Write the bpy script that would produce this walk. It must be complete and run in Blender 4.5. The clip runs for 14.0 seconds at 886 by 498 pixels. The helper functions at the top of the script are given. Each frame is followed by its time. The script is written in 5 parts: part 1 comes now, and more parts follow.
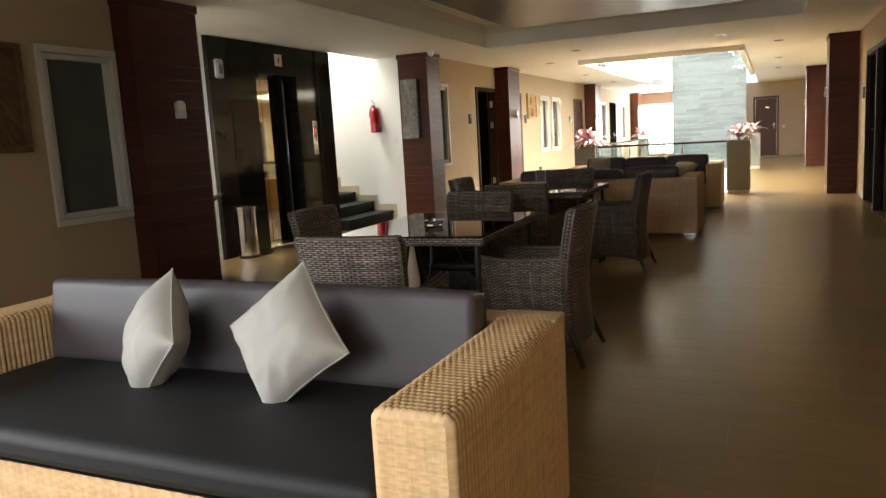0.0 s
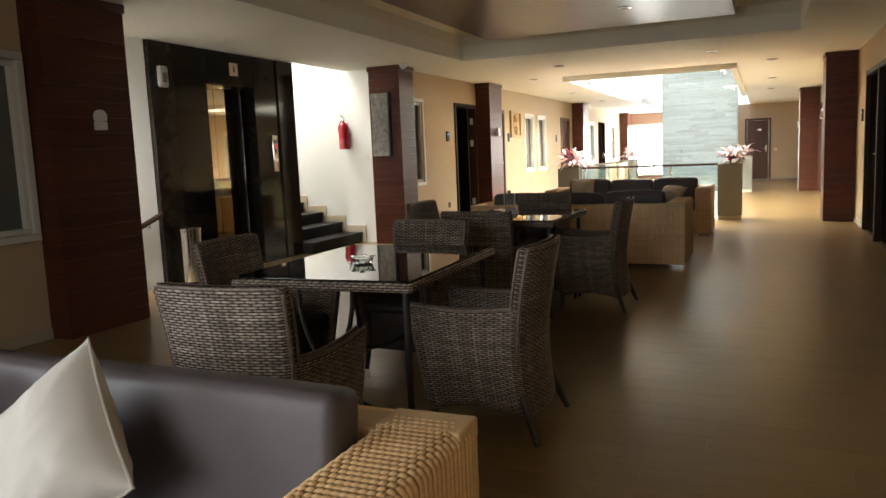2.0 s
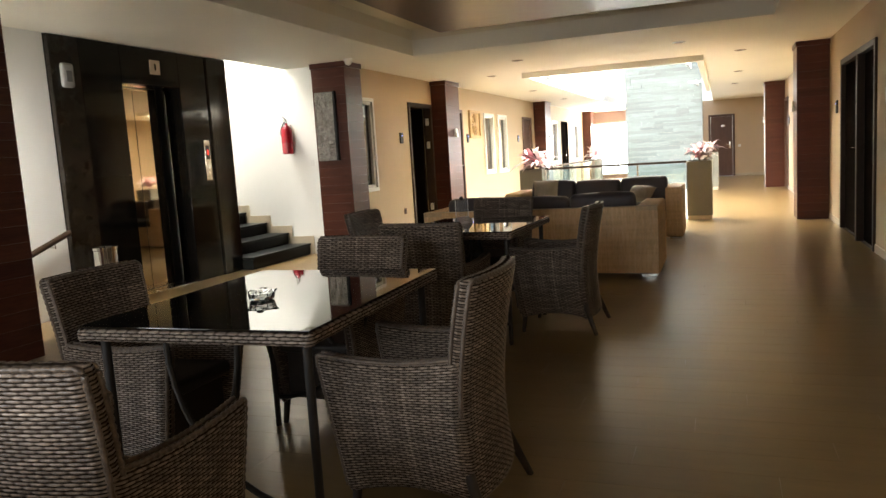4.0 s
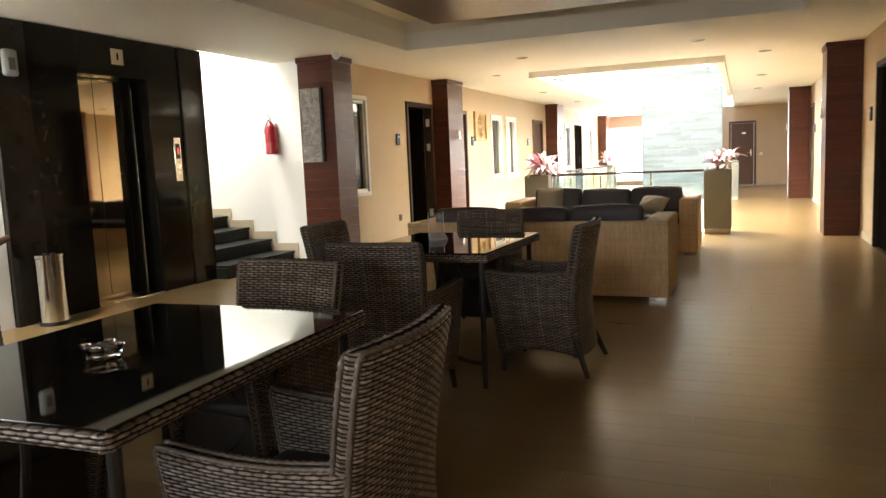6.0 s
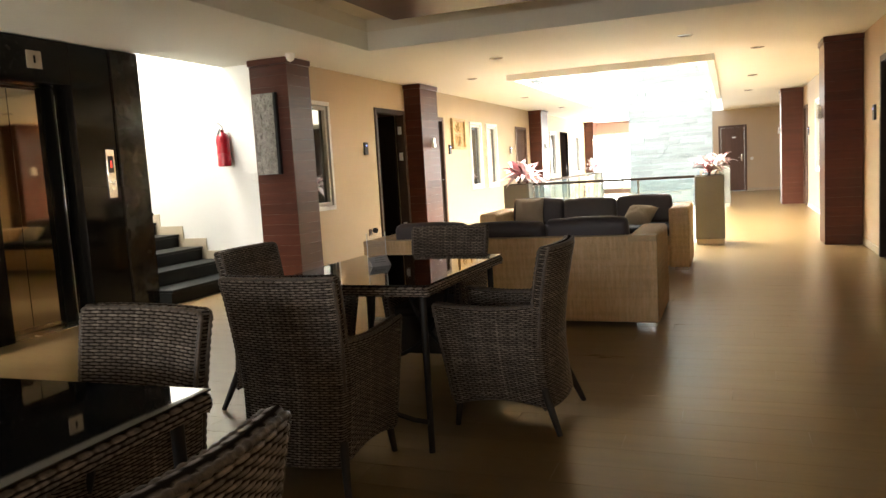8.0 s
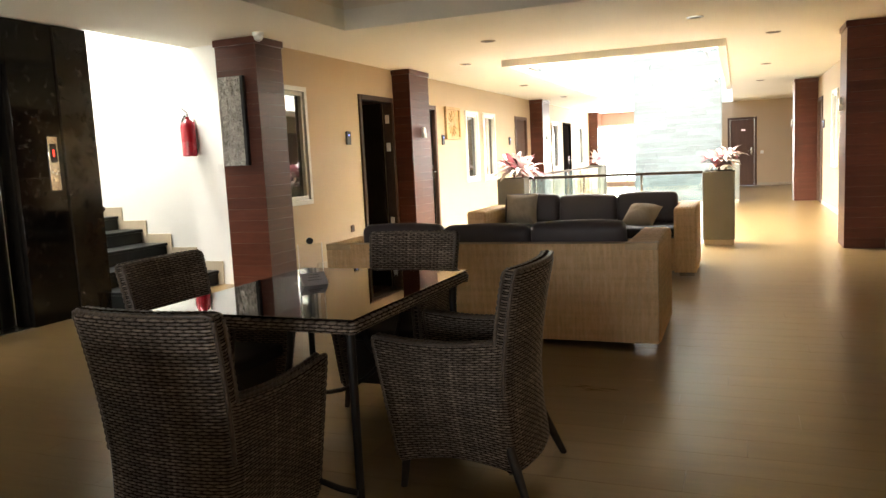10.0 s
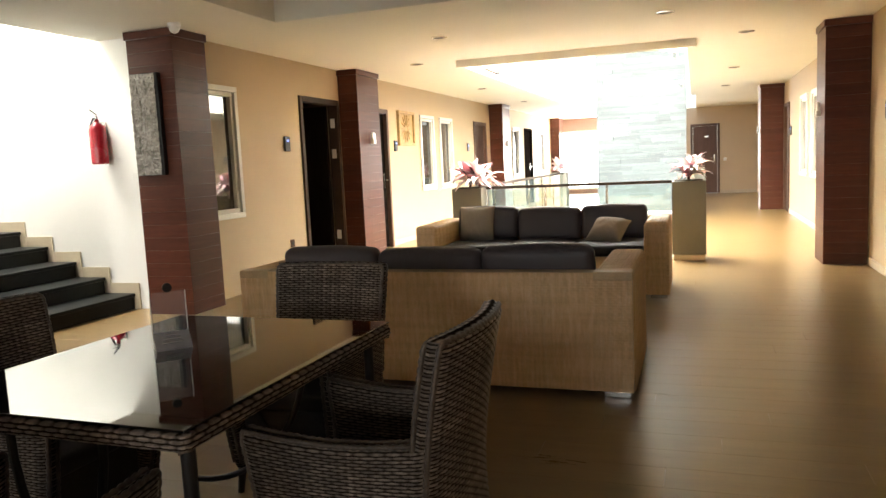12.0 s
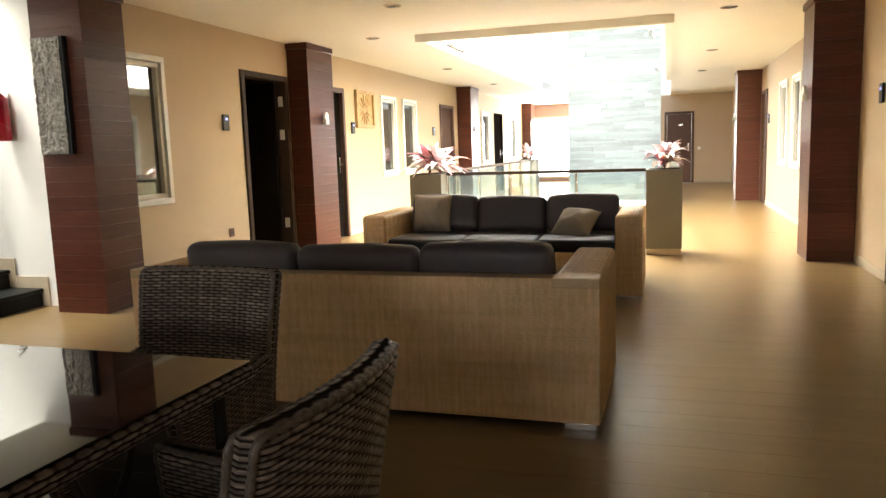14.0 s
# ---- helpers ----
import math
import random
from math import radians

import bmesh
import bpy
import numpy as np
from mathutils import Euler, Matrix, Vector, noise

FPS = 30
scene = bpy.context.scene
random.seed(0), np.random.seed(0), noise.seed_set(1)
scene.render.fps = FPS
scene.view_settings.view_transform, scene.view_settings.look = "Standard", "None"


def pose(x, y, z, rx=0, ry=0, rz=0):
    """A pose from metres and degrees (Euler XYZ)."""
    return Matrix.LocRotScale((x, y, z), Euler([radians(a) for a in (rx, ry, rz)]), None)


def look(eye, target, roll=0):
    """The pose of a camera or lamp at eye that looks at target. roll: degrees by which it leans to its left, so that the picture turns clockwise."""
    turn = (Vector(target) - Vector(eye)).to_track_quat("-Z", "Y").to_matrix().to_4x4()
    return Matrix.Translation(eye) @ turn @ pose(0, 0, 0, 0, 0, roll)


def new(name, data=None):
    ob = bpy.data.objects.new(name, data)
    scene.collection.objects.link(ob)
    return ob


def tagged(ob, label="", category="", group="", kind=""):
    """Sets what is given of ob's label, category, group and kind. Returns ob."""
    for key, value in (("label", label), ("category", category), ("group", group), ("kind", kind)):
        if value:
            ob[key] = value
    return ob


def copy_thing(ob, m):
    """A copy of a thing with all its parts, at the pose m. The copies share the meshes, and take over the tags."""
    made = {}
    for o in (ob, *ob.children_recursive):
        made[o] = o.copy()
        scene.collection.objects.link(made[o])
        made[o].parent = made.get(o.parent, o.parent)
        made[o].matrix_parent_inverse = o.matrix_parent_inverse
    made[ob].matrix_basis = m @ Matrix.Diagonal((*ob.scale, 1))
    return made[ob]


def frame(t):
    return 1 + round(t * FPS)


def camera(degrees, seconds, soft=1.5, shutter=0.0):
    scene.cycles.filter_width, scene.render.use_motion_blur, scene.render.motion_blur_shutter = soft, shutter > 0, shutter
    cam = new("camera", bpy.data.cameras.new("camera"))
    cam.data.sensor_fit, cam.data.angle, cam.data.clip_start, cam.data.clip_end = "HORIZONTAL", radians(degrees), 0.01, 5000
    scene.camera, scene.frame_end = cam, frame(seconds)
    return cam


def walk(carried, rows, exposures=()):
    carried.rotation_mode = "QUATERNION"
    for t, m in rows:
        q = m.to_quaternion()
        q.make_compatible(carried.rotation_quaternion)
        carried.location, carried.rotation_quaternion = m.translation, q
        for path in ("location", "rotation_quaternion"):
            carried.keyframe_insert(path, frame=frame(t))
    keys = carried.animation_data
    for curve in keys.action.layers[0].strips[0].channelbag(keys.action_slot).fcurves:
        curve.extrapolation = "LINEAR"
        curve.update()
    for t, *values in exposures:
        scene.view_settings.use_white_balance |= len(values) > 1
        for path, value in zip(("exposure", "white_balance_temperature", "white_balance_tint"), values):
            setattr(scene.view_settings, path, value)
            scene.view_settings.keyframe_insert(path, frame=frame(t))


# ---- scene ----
cam = camera(62.0, 14.0)
PATH = [
    (0, (0.065, 0.141, 1.256), (-0.747, 1.945, 0.96), -3.3),
    (0.5, (0.026, 0.352, 1.248), (-0.747, 2.174, 0.96), -4.3),
    (1, (-0.021, 0.558, 1.261), (-0.755, 2.398, 0.986), -4.7),
    (1.5, (-0.004, 0.769, 1.255), (-0.758, 2.603, 0.995), -3.5),
    (2, (0.029, 0.965, 1.254), (-0.763, 2.784, 1.003), -2.4),
    (2.5, (-0.008, 1.152, 1.247), (-0.79, 2.976, 0.998), -2.5),
    (3, (-0.081, 1.363, 1.255), (-0.81, 3.208, 1.007), -3.4),
    (3.2, (-0.096, 1.447, 1.254), (-0.812, 3.298, 1.005), -3.8),
    (5.5, (-0.147, 2.38, 1.213), (-0.848, 4.238, 0.972), -2.9),
    (6, (-0.136, 2.599, 1.245), (-0.886, 4.438, 1.005), -2.5),
    (6.5, (-0.109, 2.804, 1.223), (-0.902, 4.623, 0.978), -1.8),
    (7, (-0.148, 3.003, 1.227), (-0.906, 4.836, 0.975), -2.1),
    (7.5, (-0.207, 3.217, 1.233), (-0.913, 5.072, 0.989), -3.4),
    (8, (-0.191, 3.428, 1.224), (-0.92, 5.277, 1.01), -3.4),
    (8.2, (-0.172, 3.493, 1.22), (-0.927, 5.334, 1.016), -2.9),
    (10.3, (-0.238, 4.341, 1.245), (-0.98, 6.182, 1.002), -2.8),
    (10.5, (-0.225, 4.444, 1.24), (-0.992, 6.276, 1.005), -2.5),
    (11, (-0.227, 4.651, 1.241), (-1.009, 6.476, 1.008), -1.8),
    (11.5, (-0.308, 4.852, 1.26), (-1.017, 6.708, 1.03), -1.9),
    (12, (-0.381, 5.021, 1.268), (-1.031, 6.898, 1.037), -2.7),
    (12.5, (-0.378, 5.212, 1.251), (-1.059, 7.077, 1.009), -2.8),
    (13, (-0.33, 5.397, 1.242), (-1.052, 7.245, 0.984), -2.0),
    (13.5, (-0.339, 5.576, 1.232), (-1.012, 7.44, 0.957), -1.5),
    (14, (-0.422, 5.772, 1.229), (-1.004, 7.667, 0.959), -1.9),
]
walk(cam, [(t, look(eye, target, roll)) for t, eye, target, roll in PATH],
     exposures=[(0, 0.94), (3, 1.17), (5.5, 1.52), (8, 1.63), (11, 1.62), (14, 1.53)])

# ---- world and light ----
world = bpy.data.worlds.new("sky")
scene.world = world
world.use_nodes = True
wn = world.node_tree
wn.nodes.clear()
wout = wn.nodes.new("ShaderNodeOutputWorld")
wbg = wn.nodes.new("ShaderNodeBackground")
wsky = wn.nodes.new("ShaderNodeTexSky")
wsky.sky_type = "NISHITA"
wsky.sun_disc = False
wsky.sun_elevation = radians(60)
wsky.sun_rotation = radians(200)
wbg.inputs["Strength"].default_value = 0.12
wn.links.new(wsky.outputs[0], wbg.inputs["Color"])
wn.links.new(wbg.outputs[0], wout.inputs["Surface"])


def area_lamp(name, place, target, sx, sy, watts, color, spread=180):
    data = bpy.data.lights.new(name, "AREA")
    data.shape, data.size, data.size_y, data.energy, data.color = "RECTANGLE", sx, sy, watts, color
    data.spread = radians(spread)
    ob = new(name, data)
    ob.matrix_world = look(place, target)
    return ob


DAY = (1.0, 0.975, 0.905)
area_lamp("atrium_skylight", (-1.82, 16.1, 4.9), (-1.82, 16.101, 0), 2.6, 3.6, 1000, DAY)
area_lamp("end_window_light", (-3.3, 30.44, 1.37), (-3.3, 20, 1.3), 2.9, 1.3, 260, DAY)
area_lamp("stair_skylight", (-7.3, 10.05, 5.0), (-7.0, 10.06, 0), 2.6, 1.2, 260, DAY)
COOL = (0.95, 0.98, 1.0)
# Light from behind and left is inferred; the windows for it are unseen, assumed.
area_lamp("assumed_rear_light", (-1.6, -1.22, 1.5), (-1.3, 2.2, 0.3), 2.3, 1.5, 9, COOL, 80)
area_lamp("assumed_side_light", (-4.82, 0.1, 1.5), (-1.5, 0.9, 0.5), 2.2, 1.5, 24, COOL, 90)
# Added fill that brightens the white lobby wall; no window is known here.
area_lamp("lobby_fill_light", (-5.42, 5.0, 1.6), (-5.77, 6.3, 1.0), 0.5, 1.2, 17, DAY, 110)

# ---- materials ----


def nodes_of(name):
    m = bpy.data.materials.new(name)
    m.use_nodes = True
    nt = m.node_tree
    return m, nt, nt.nodes["Principled BSDF"]


def link(nt, a, b):
    nt.links.new(a, b)


def coords(nt, scale=(1, 1, 1), source="position"):
    """Metre coordinates, shifted by a random step per object."""
    mp = nt.nodes.new("ShaderNodeMapping")
    mp.inputs["Scale"].default_value = scale
    if source == "position":
        g = nt.nodes.new("ShaderNodeNewGeometry")
        link(nt, g.outputs["Position"], mp.inputs["Vector"])
    elif source == "uv":
        g = nt.nodes.new("ShaderNodeUVMap")
        link(nt, g.outputs["UV"], mp.inputs["Vector"])
    else:
        g = nt.nodes.new("ShaderNodeTexCoord")
        link(nt, g.outputs["Object"], mp.inputs["Vector"])
    return mp.outputs["Vector"]


def noise_tex(nt, vec, scale, detail=4.0, rough=0.55):
    n = nt.nodes.new("ShaderNodeTexNoise")
    n.inputs["Scale"].default_value, n.inputs["Detail"].default_value, n.inputs["Roughness"].default_value = scale, detail, rough
    link(nt, vec, n.inputs["Vector"])
    return n.outputs["Fac"]


def ramp(nt, fac, stops):
    r = nt.nodes.new("ShaderNodeValToRGB")
    while len(r.color_ramp.elements) < len(stops):
        r.color_ramp.elements.new(0.5)
    for e, (p, c) in zip(r.color_ramp.elements, stops):
        e.position, e.color = p, (*c, 1)
    link(nt, fac, r.inputs["Fac"])
    return r.outputs["Color"]


def mixc(nt, fac, a, b, mode="MIX"):
    m = nt.nodes.new("ShaderNodeMix")
    m.data_type, m.blend_type = "RGBA", mode
    for sock, v in ((m.inputs["Factor"], fac), (m.inputs[6], a), (m.inputs[7], b)):
        if isinstance(v, (int, float)):
            sock.default_value = v
        elif isinstance(v, tuple):
            sock.default_value = (*v, 1)
        else:
            link(nt, v, sock)
    return m.outputs[2]


def bump(nt, bsdf, height, strength, distance):
    b = nt.nodes.new("ShaderNodeBump")
    b.inputs["Strength"].default_value, b.inputs["Distance"].default_value = strength, distance
    link(nt, height, b.inputs["Height"])
    link(nt, b.outputs["Normal"], bsdf.inputs["Normal"])


def math_node(nt, op, a, b=0.0):
    m = nt.nodes.new("ShaderNodeMath")
    m.operation = op
    for sock, v in zip(m.inputs, (a, b)):
        if isinstance(v, (int, float)):
            sock.default_value = v
        else:
            link(nt, v, sock)
    return m.outputs[0]


def tone(c, k):
    return tuple(min(1.0, v * k) for v in c)


def plain(name, base, rough=0.6, vary=0.12, big=1.2, fine=60.0, bumps=0.1, metal=0.0, source="position", rvary=0.1, spec=0.5):
    """Paint, stone, cloth: colour that varies at two scales, a fine relief and uneven gloss."""
    m, nt, b = nodes_of(name)
    v = coords(nt, source=source)
    n1, n2 = noise_tex(nt, v, big, 5), noise_tex(nt, v, fine, 3)
    c = ramp(nt, n1, [(0.3, tone(base, 1 - vary)), (0.7, tone(base, 1 + vary))])
    c = mixc(nt, 0.35, c, ramp(nt, n2, [(0.3, tone(base, 1 - 1.5 * vary)), (0.7, tone(base, 1 + vary))]))
    link(nt, c, b.inputs["Base Color"])
    r = nt.nodes.new("ShaderNodeMapRange")
    r.inputs["To Min"].default_value, r.inputs["To Max"].default_value = max(0.02, rough - rvary), min(1, rough + rvary)
    link(nt, n1, r.inputs["Value"])
    link(nt, r.outputs[0], b.inputs["Roughness"])
    b.inputs["Metallic"].default_value = metal
    b.inputs["Specular IOR Level"].default_value = spec
    if bumps:
        bump(nt, b, n2, bumps, 0.004)
    return m


def timber(name, dark, light, rough, along=(1, 1, 1), bumps=0.06, source="position", per_piece=0.15, spec=0.5, uneven=0.0, sheen=1.0):
    """Wood: grain stretched along one axis, streaks, and a tint of its own for each piece."""
    m, nt, b = nodes_of(name)
    v = coords(nt, along, source)
    info = nt.nodes.new("ShaderNodeObjectInfo")
    add = nt.nodes.new("ShaderNodeVectorMath")
    add.operation = "ADD"
    link(nt, v, add.inputs[0])
    k = math_node(nt, "MULTIPLY", info.outputs["Random"], 37.0)
    link(nt, k, add.inputs[1])
    n1 = noise_tex(nt, add.outputs[0], 1.6, 6, 0.6)
    n2 = noise_tex(nt, add.outputs[0], 9.0, 6, 0.65)
    c = ramp(nt, n1, [(0.25, dark), (0.75, light)])
    c = mixc(nt, 0.45 if sheen == 1 else 0.22, c, ramp(nt, n2, [(0.3, tone(dark, 0.8)), (0.7, tone(light, 1.1))]))
    rnd = math_node(nt, "ADD", math_node(nt, "MULTIPLY", info.outputs["Random"], 2 * per_piece), 1 - per_piece)
    isl = nt.nodes.new("ShaderNodeNewGeometry")
    rnd = math_node(nt, "MULTIPLY", rnd, math_node(nt, "ADD", math_node(nt, "MULTIPLY", isl.outputs["Random Per Island"], per_piece), 1 - per_piece / 2))
    hs = nt.nodes.new("ShaderNodeHueSaturation")
    link(nt, rnd, hs.inputs["Value"])
    link(nt, c, hs.inputs["Color"])
    link(nt, hs.outputs[0], b.inputs["Base Color"])
    r = nt.nodes.new("ShaderNodeMapRange")
    r.inputs["To Min"].default_value, r.inputs["To Max"].default_value = max(0.03, rough - 0.07 * sheen), rough + 0.09 * sheen
    link(nt, n2, r.inputs["Value"])
    rr = r.outputs[0]
    if uneven:
        worn = noise_tex(nt, coords(nt, (0.7, 2.2, 1), source), 1.0, 3, 0.6)
        rr = math_node(nt, "ADD", rr, math_node(nt, "MULTIPLY", math_node(nt, "SUBTRACT", rnd, 1.0), 4 * uneven))
        rr = math_node(nt, "ADD", rr, math_node(nt, "MULTIPLY", math_node(nt, "SUBTRACT", worn, 0.5), 3 * uneven))
    link(nt, rr, b.inputs["Roughness"])
    b.inputs["Specular IOR Level"].default_value = spec
    if bumps:
        bump(nt, b, n2, bumps, 0.003)
    return m


def wicker(name, hollow_shade, dark, mid, light, rough=0.5, streak=(5, 70, 1), gaps=(0.2, 0.5), plaid=0.0):
    """Woven strands, each with its own tint and streaks; the hollows between them have shade painted in."""
    m, nt, b = nodes_of(name)
    v = coords(nt, (1, 1, 1), "uv")
    n1 = noise_tex(nt, coords(nt, streak, "uv"), 1.0, 3, 0.7)
    n2 = noise_tex(nt, v, 9.0, 4)
    n3 = noise_tex(nt, v, 200.0, 2)
    c = ramp(nt, n1, [(0.3, dark), (0.5, mid), (0.68, light)])
    c = mixc(nt, math_node(nt, "MULTIPLY", n2, 0.6), c, mid)
    c = mixc(nt, 0.2, c, ramp(nt, n3, [(0.3, dark), (0.7, light)]))
    if plaid:
        n4 = noise_tex(nt, coords(nt, (42, 1.2, 1), "uv"), 1.0, 1, 0.5)
        n5 = noise_tex(nt, coords(nt, (1.5, 26, 1), "uv"), 1.0, 1, 0.5)
        lit = math_node(nt, "MULTIPLY", math_node(nt, "ADD", n4, n5), 0.5)
        c = mixc(nt, plaid, c, mixc(nt, 0.5, c, ramp(nt, lit, [(0.4, tone(dark, 0.5)), (0.52, mid), (0.62, light)])))
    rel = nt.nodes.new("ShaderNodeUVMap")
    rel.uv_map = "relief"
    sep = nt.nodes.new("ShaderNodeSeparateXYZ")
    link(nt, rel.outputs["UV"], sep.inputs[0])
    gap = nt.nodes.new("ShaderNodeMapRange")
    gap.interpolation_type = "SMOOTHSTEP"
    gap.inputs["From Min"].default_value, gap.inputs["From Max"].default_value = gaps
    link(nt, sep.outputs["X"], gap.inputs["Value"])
    # Low relief blends to a dark tone: shade of the hollows, put into the colour.
    c = mixc(nt, gap.outputs[0], hollow_shade, c)
    link(nt, c, b.inputs["Base Color"])
    rr = nt.nodes.new("ShaderNodeMapRange")
    rr.inputs["To Min"].default_value, rr.inputs["To Max"].default_value = 0.95, rough
    link(nt, gap.outputs[0], rr.inputs["Value"])
    link(nt, rr.outputs[0], b.inputs["Roughness"])
    link(nt, math_node(nt, "MULTIPLY", gap.outputs[0], 0.45), b.inputs["Specular IOR Level"])
    bump(nt, b, n3, 0.2, 0.002)
    return m


def clear_glass(name, tint=(1, 1, 1), rough=0.0):
    m, nt, b = nodes_of(name)
    b.inputs["Base Color"].default_value = (*tint, 1)
    b.inputs["Transmission Weight"].default_value = 1.0
    b.inputs["Roughness"].default_value = rough
    b.inputs["IOR"].default_value = 1.45
    return m


def glow(name, color, strength):
    m, nt, b = nodes_of(name)
    b.inputs["Base Color"].default_value = (*color, 1)
    b.inputs["Emission Color"].default_value = (*color, 1)
    b.inputs["Emission Strength"].default_value = strength
    return m


M_WALL = plain("beige_wall_paint", (0.54, 0.412, 0.265), 0.75, 0.06, 0.7, 90, 0.12)
# Beige wall seen against the window: its backlit shade is put into this colour.
M_WALL_SHADED = plain("backlit_shade_wall_paint", (0.3, 0.2, 0.165), 0.75, 0.06, 0.7, 90, 0.1)
M_WHITE = plain("white_wall_paint", (0.8, 0.79, 0.75), 0.7, 0.03, 0.6, 90, 0.08)
M_CEIL = plain("cream_ceiling_paint", (0.89, 0.855, 0.735), 0.8, 0.04, 0.5, 60, 0.06)
M_COFFER = plain("beige_coffer_paint", (0.83, 0.765, 0.61), 0.75, 0.04, 0.5, 60, 0.06)
M_PANEL = timber("glossy_brown_ceiling_panel", (0.055, 0.022, 0.012), (0.1, 0.042, 0.024), 0.3, (0.8, 6, 6))
M_FLOOR = timber("brown_laminate_plank", (0.186, 0.121, 0.05), (0.26, 0.172, 0.074), 0.28, (0.9, 7, 7), 0.0, per_piece=0.05, spec=0.8, uneven=0.008, sheen=0.1)
M_FLOOR.node_tree.nodes["Principled BSDF"].inputs["Specular Tint"].default_value = (1.0, 0.86, 0.64, 1)
M_JOINT = plain("brown_floor_joint", (0.1, 0.062, 0.026), 0.6)
M_COL = timber("red_brown_veneer", (0.046, 0.0135, 0.0078), (0.11, 0.033, 0.0175), 0.34, (1.2, 1.2, 22), 0.05, per_piece=0.12, spec=0.27)
M_COLCORE = plain("dark_veneer_joint", (0.026, 0.009, 0.006), 0.6)
M_DOOR = timber("dark_brown_door_veneer", (0.085, 0.046, 0.032), (0.145, 0.082, 0.058), 0.55, (12, 12, 1.1), 0.06, spec=0.25)
M_BLACKDOOR = timber("black_brown_door_veneer", (0.008, 0.006, 0.005), (0.016, 0.012, 0.01), 0.75, (12, 12, 1.1), 0.04, spec=0.0)
M_GRANITE = plain("polished_black_granite", (0.007, 0.006, 0.005), 0.08, 0.3, 14, 220, 0.0, rvary=0.03, spec=0.2)
M_GRANITE_B = plain("dark_brown_granite", (0.015, 0.0118, 0.0085), 0.14, 0.3, 8, 160, 0.0, rvary=0.04, spec=0.3)
M_MIRROR = plain("mirror_steel", (0.42, 0.36, 0.275), 0.04, 0.03, 2, 60, 0.0, metal=1.0, rvary=0.02)
M_STEEL = plain("brushed_steel", (0.62, 0.61, 0.58), 0.24, 0.08, 6, 200, 0.02, metal=1.0)
M_CHROME = plain("chrome", (0.82, 0.82, 0.8), 0.08, 0.03, 3, 90, 0.0, metal=1.0, rvary=0.04)
M_FRAME = plain("white_window_frame", (0.72, 0.71, 0.66), 0.4, 0.03, 2, 80, 0.03)
M_PANE = plain("dark_window_pane", (0.03, 0.032, 0.03), 0.04, 0.2, 2, 60, 0.0, rvary=0.02)
M_PANE.node_tree.nodes["Principled BSDF"].inputs["IOR"].default_value = 2.4
M_SCREEN = plain("grey_roller_blind", (0.11, 0.115, 0.105), 0.7, 0.1, 2, 240, 0.1)
M_GLASS = clear_glass("balustrade_glass", (0.88, 0.97, 0.93))
M_FILM = plain("thin_acrylic_sheet", (0.8, 0.8, 0.8), 0.12, 0.02, 3, 90, 0.0, rvary=0.02)
M_FILM.node_tree.nodes["Principled BSDF"].inputs["Alpha"].default_value = 0.1
M_CLEAR = clear_glass("clear_acrylic", (0.97, 0.98, 0.97))
M_TABLEGLASS = plain("smoked_table_glass", (0.004, 0.004, 0.004), 0.025, 0.2, 2, 50, 0.0, rvary=0.01, spec=0.9)
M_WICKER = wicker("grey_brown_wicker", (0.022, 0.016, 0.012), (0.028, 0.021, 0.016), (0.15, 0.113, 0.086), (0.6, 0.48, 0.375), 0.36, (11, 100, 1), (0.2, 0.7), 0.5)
M_CORD = plain("wicker_edging", (0.12, 0.09, 0.067), 0.4, 0.5, 45, 160, 0.3)
M_WICKER_LEG = plain("wicker_wrapped_leg", (0.035, 0.025, 0.018), 0.5, 0.3, 30, 90, 0.3)
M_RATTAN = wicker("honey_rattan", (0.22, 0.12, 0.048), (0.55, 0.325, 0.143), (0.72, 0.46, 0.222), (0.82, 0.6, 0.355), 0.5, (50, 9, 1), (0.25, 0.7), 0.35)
M_RATTAN_PLAIN = plain("honey_rattan_cane", (0.57, 0.395, 0.21), 0.5, 0.15, 20, 120, 0.3)
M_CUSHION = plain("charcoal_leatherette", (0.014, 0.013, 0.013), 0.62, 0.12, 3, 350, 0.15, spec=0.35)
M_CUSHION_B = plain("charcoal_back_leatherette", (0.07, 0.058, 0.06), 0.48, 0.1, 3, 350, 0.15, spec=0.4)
M_SEATCUSH = plain("dark_brown_cushion", (0.022, 0.017, 0.013), 0.55, 0.2, 4, 300, 0.2)
M_PILLOW = plain("grey_cotton", (0.4, 0.375, 0.33), 0.8, 0.07, 5, 420, 0.25)
M_PILLOW_B = plain("taupe_cotton", (0.36, 0.305, 0.235), 0.8, 0.08, 5, 420, 0.25)
M_STEP = plain("black_step_stone", (0.013, 0.014, 0.013), 0.45, 0.3, 3, 120, 0.08, spec=0.15)
M_SKIRT = plain("beige_stone_skirting", (0.5, 0.42, 0.3), 0.5, 0.1, 3, 80, 0.06)
M_RED = plain("red_enamel", (0.32, 0.007, 0.016), 0.25, 0.06, 3, 80, 0.02)
M_TUBE = plain("dark_brown_tube", (0.014, 0.011, 0.009), 0.45, 0.2, 5, 120, 0.03)
M_BLACK = plain("black_plastic", (0.012, 0.012, 0.012), 0.4, 0.2, 4, 120, 0.05)
M_CARD = plain("pale_grey_card", (0.8, 0.78, 0.8), 0.45, 0.1, 40, 160, 0.05)
M_CARD.node_tree.nodes["Principled BSDF"].inputs["Transmission Weight"].default_value = 0.55
M_GREYPL = plain("grey_plastic", (0.34, 0.34, 0.32), 0.4, 0.1, 20, 100, 0.03)
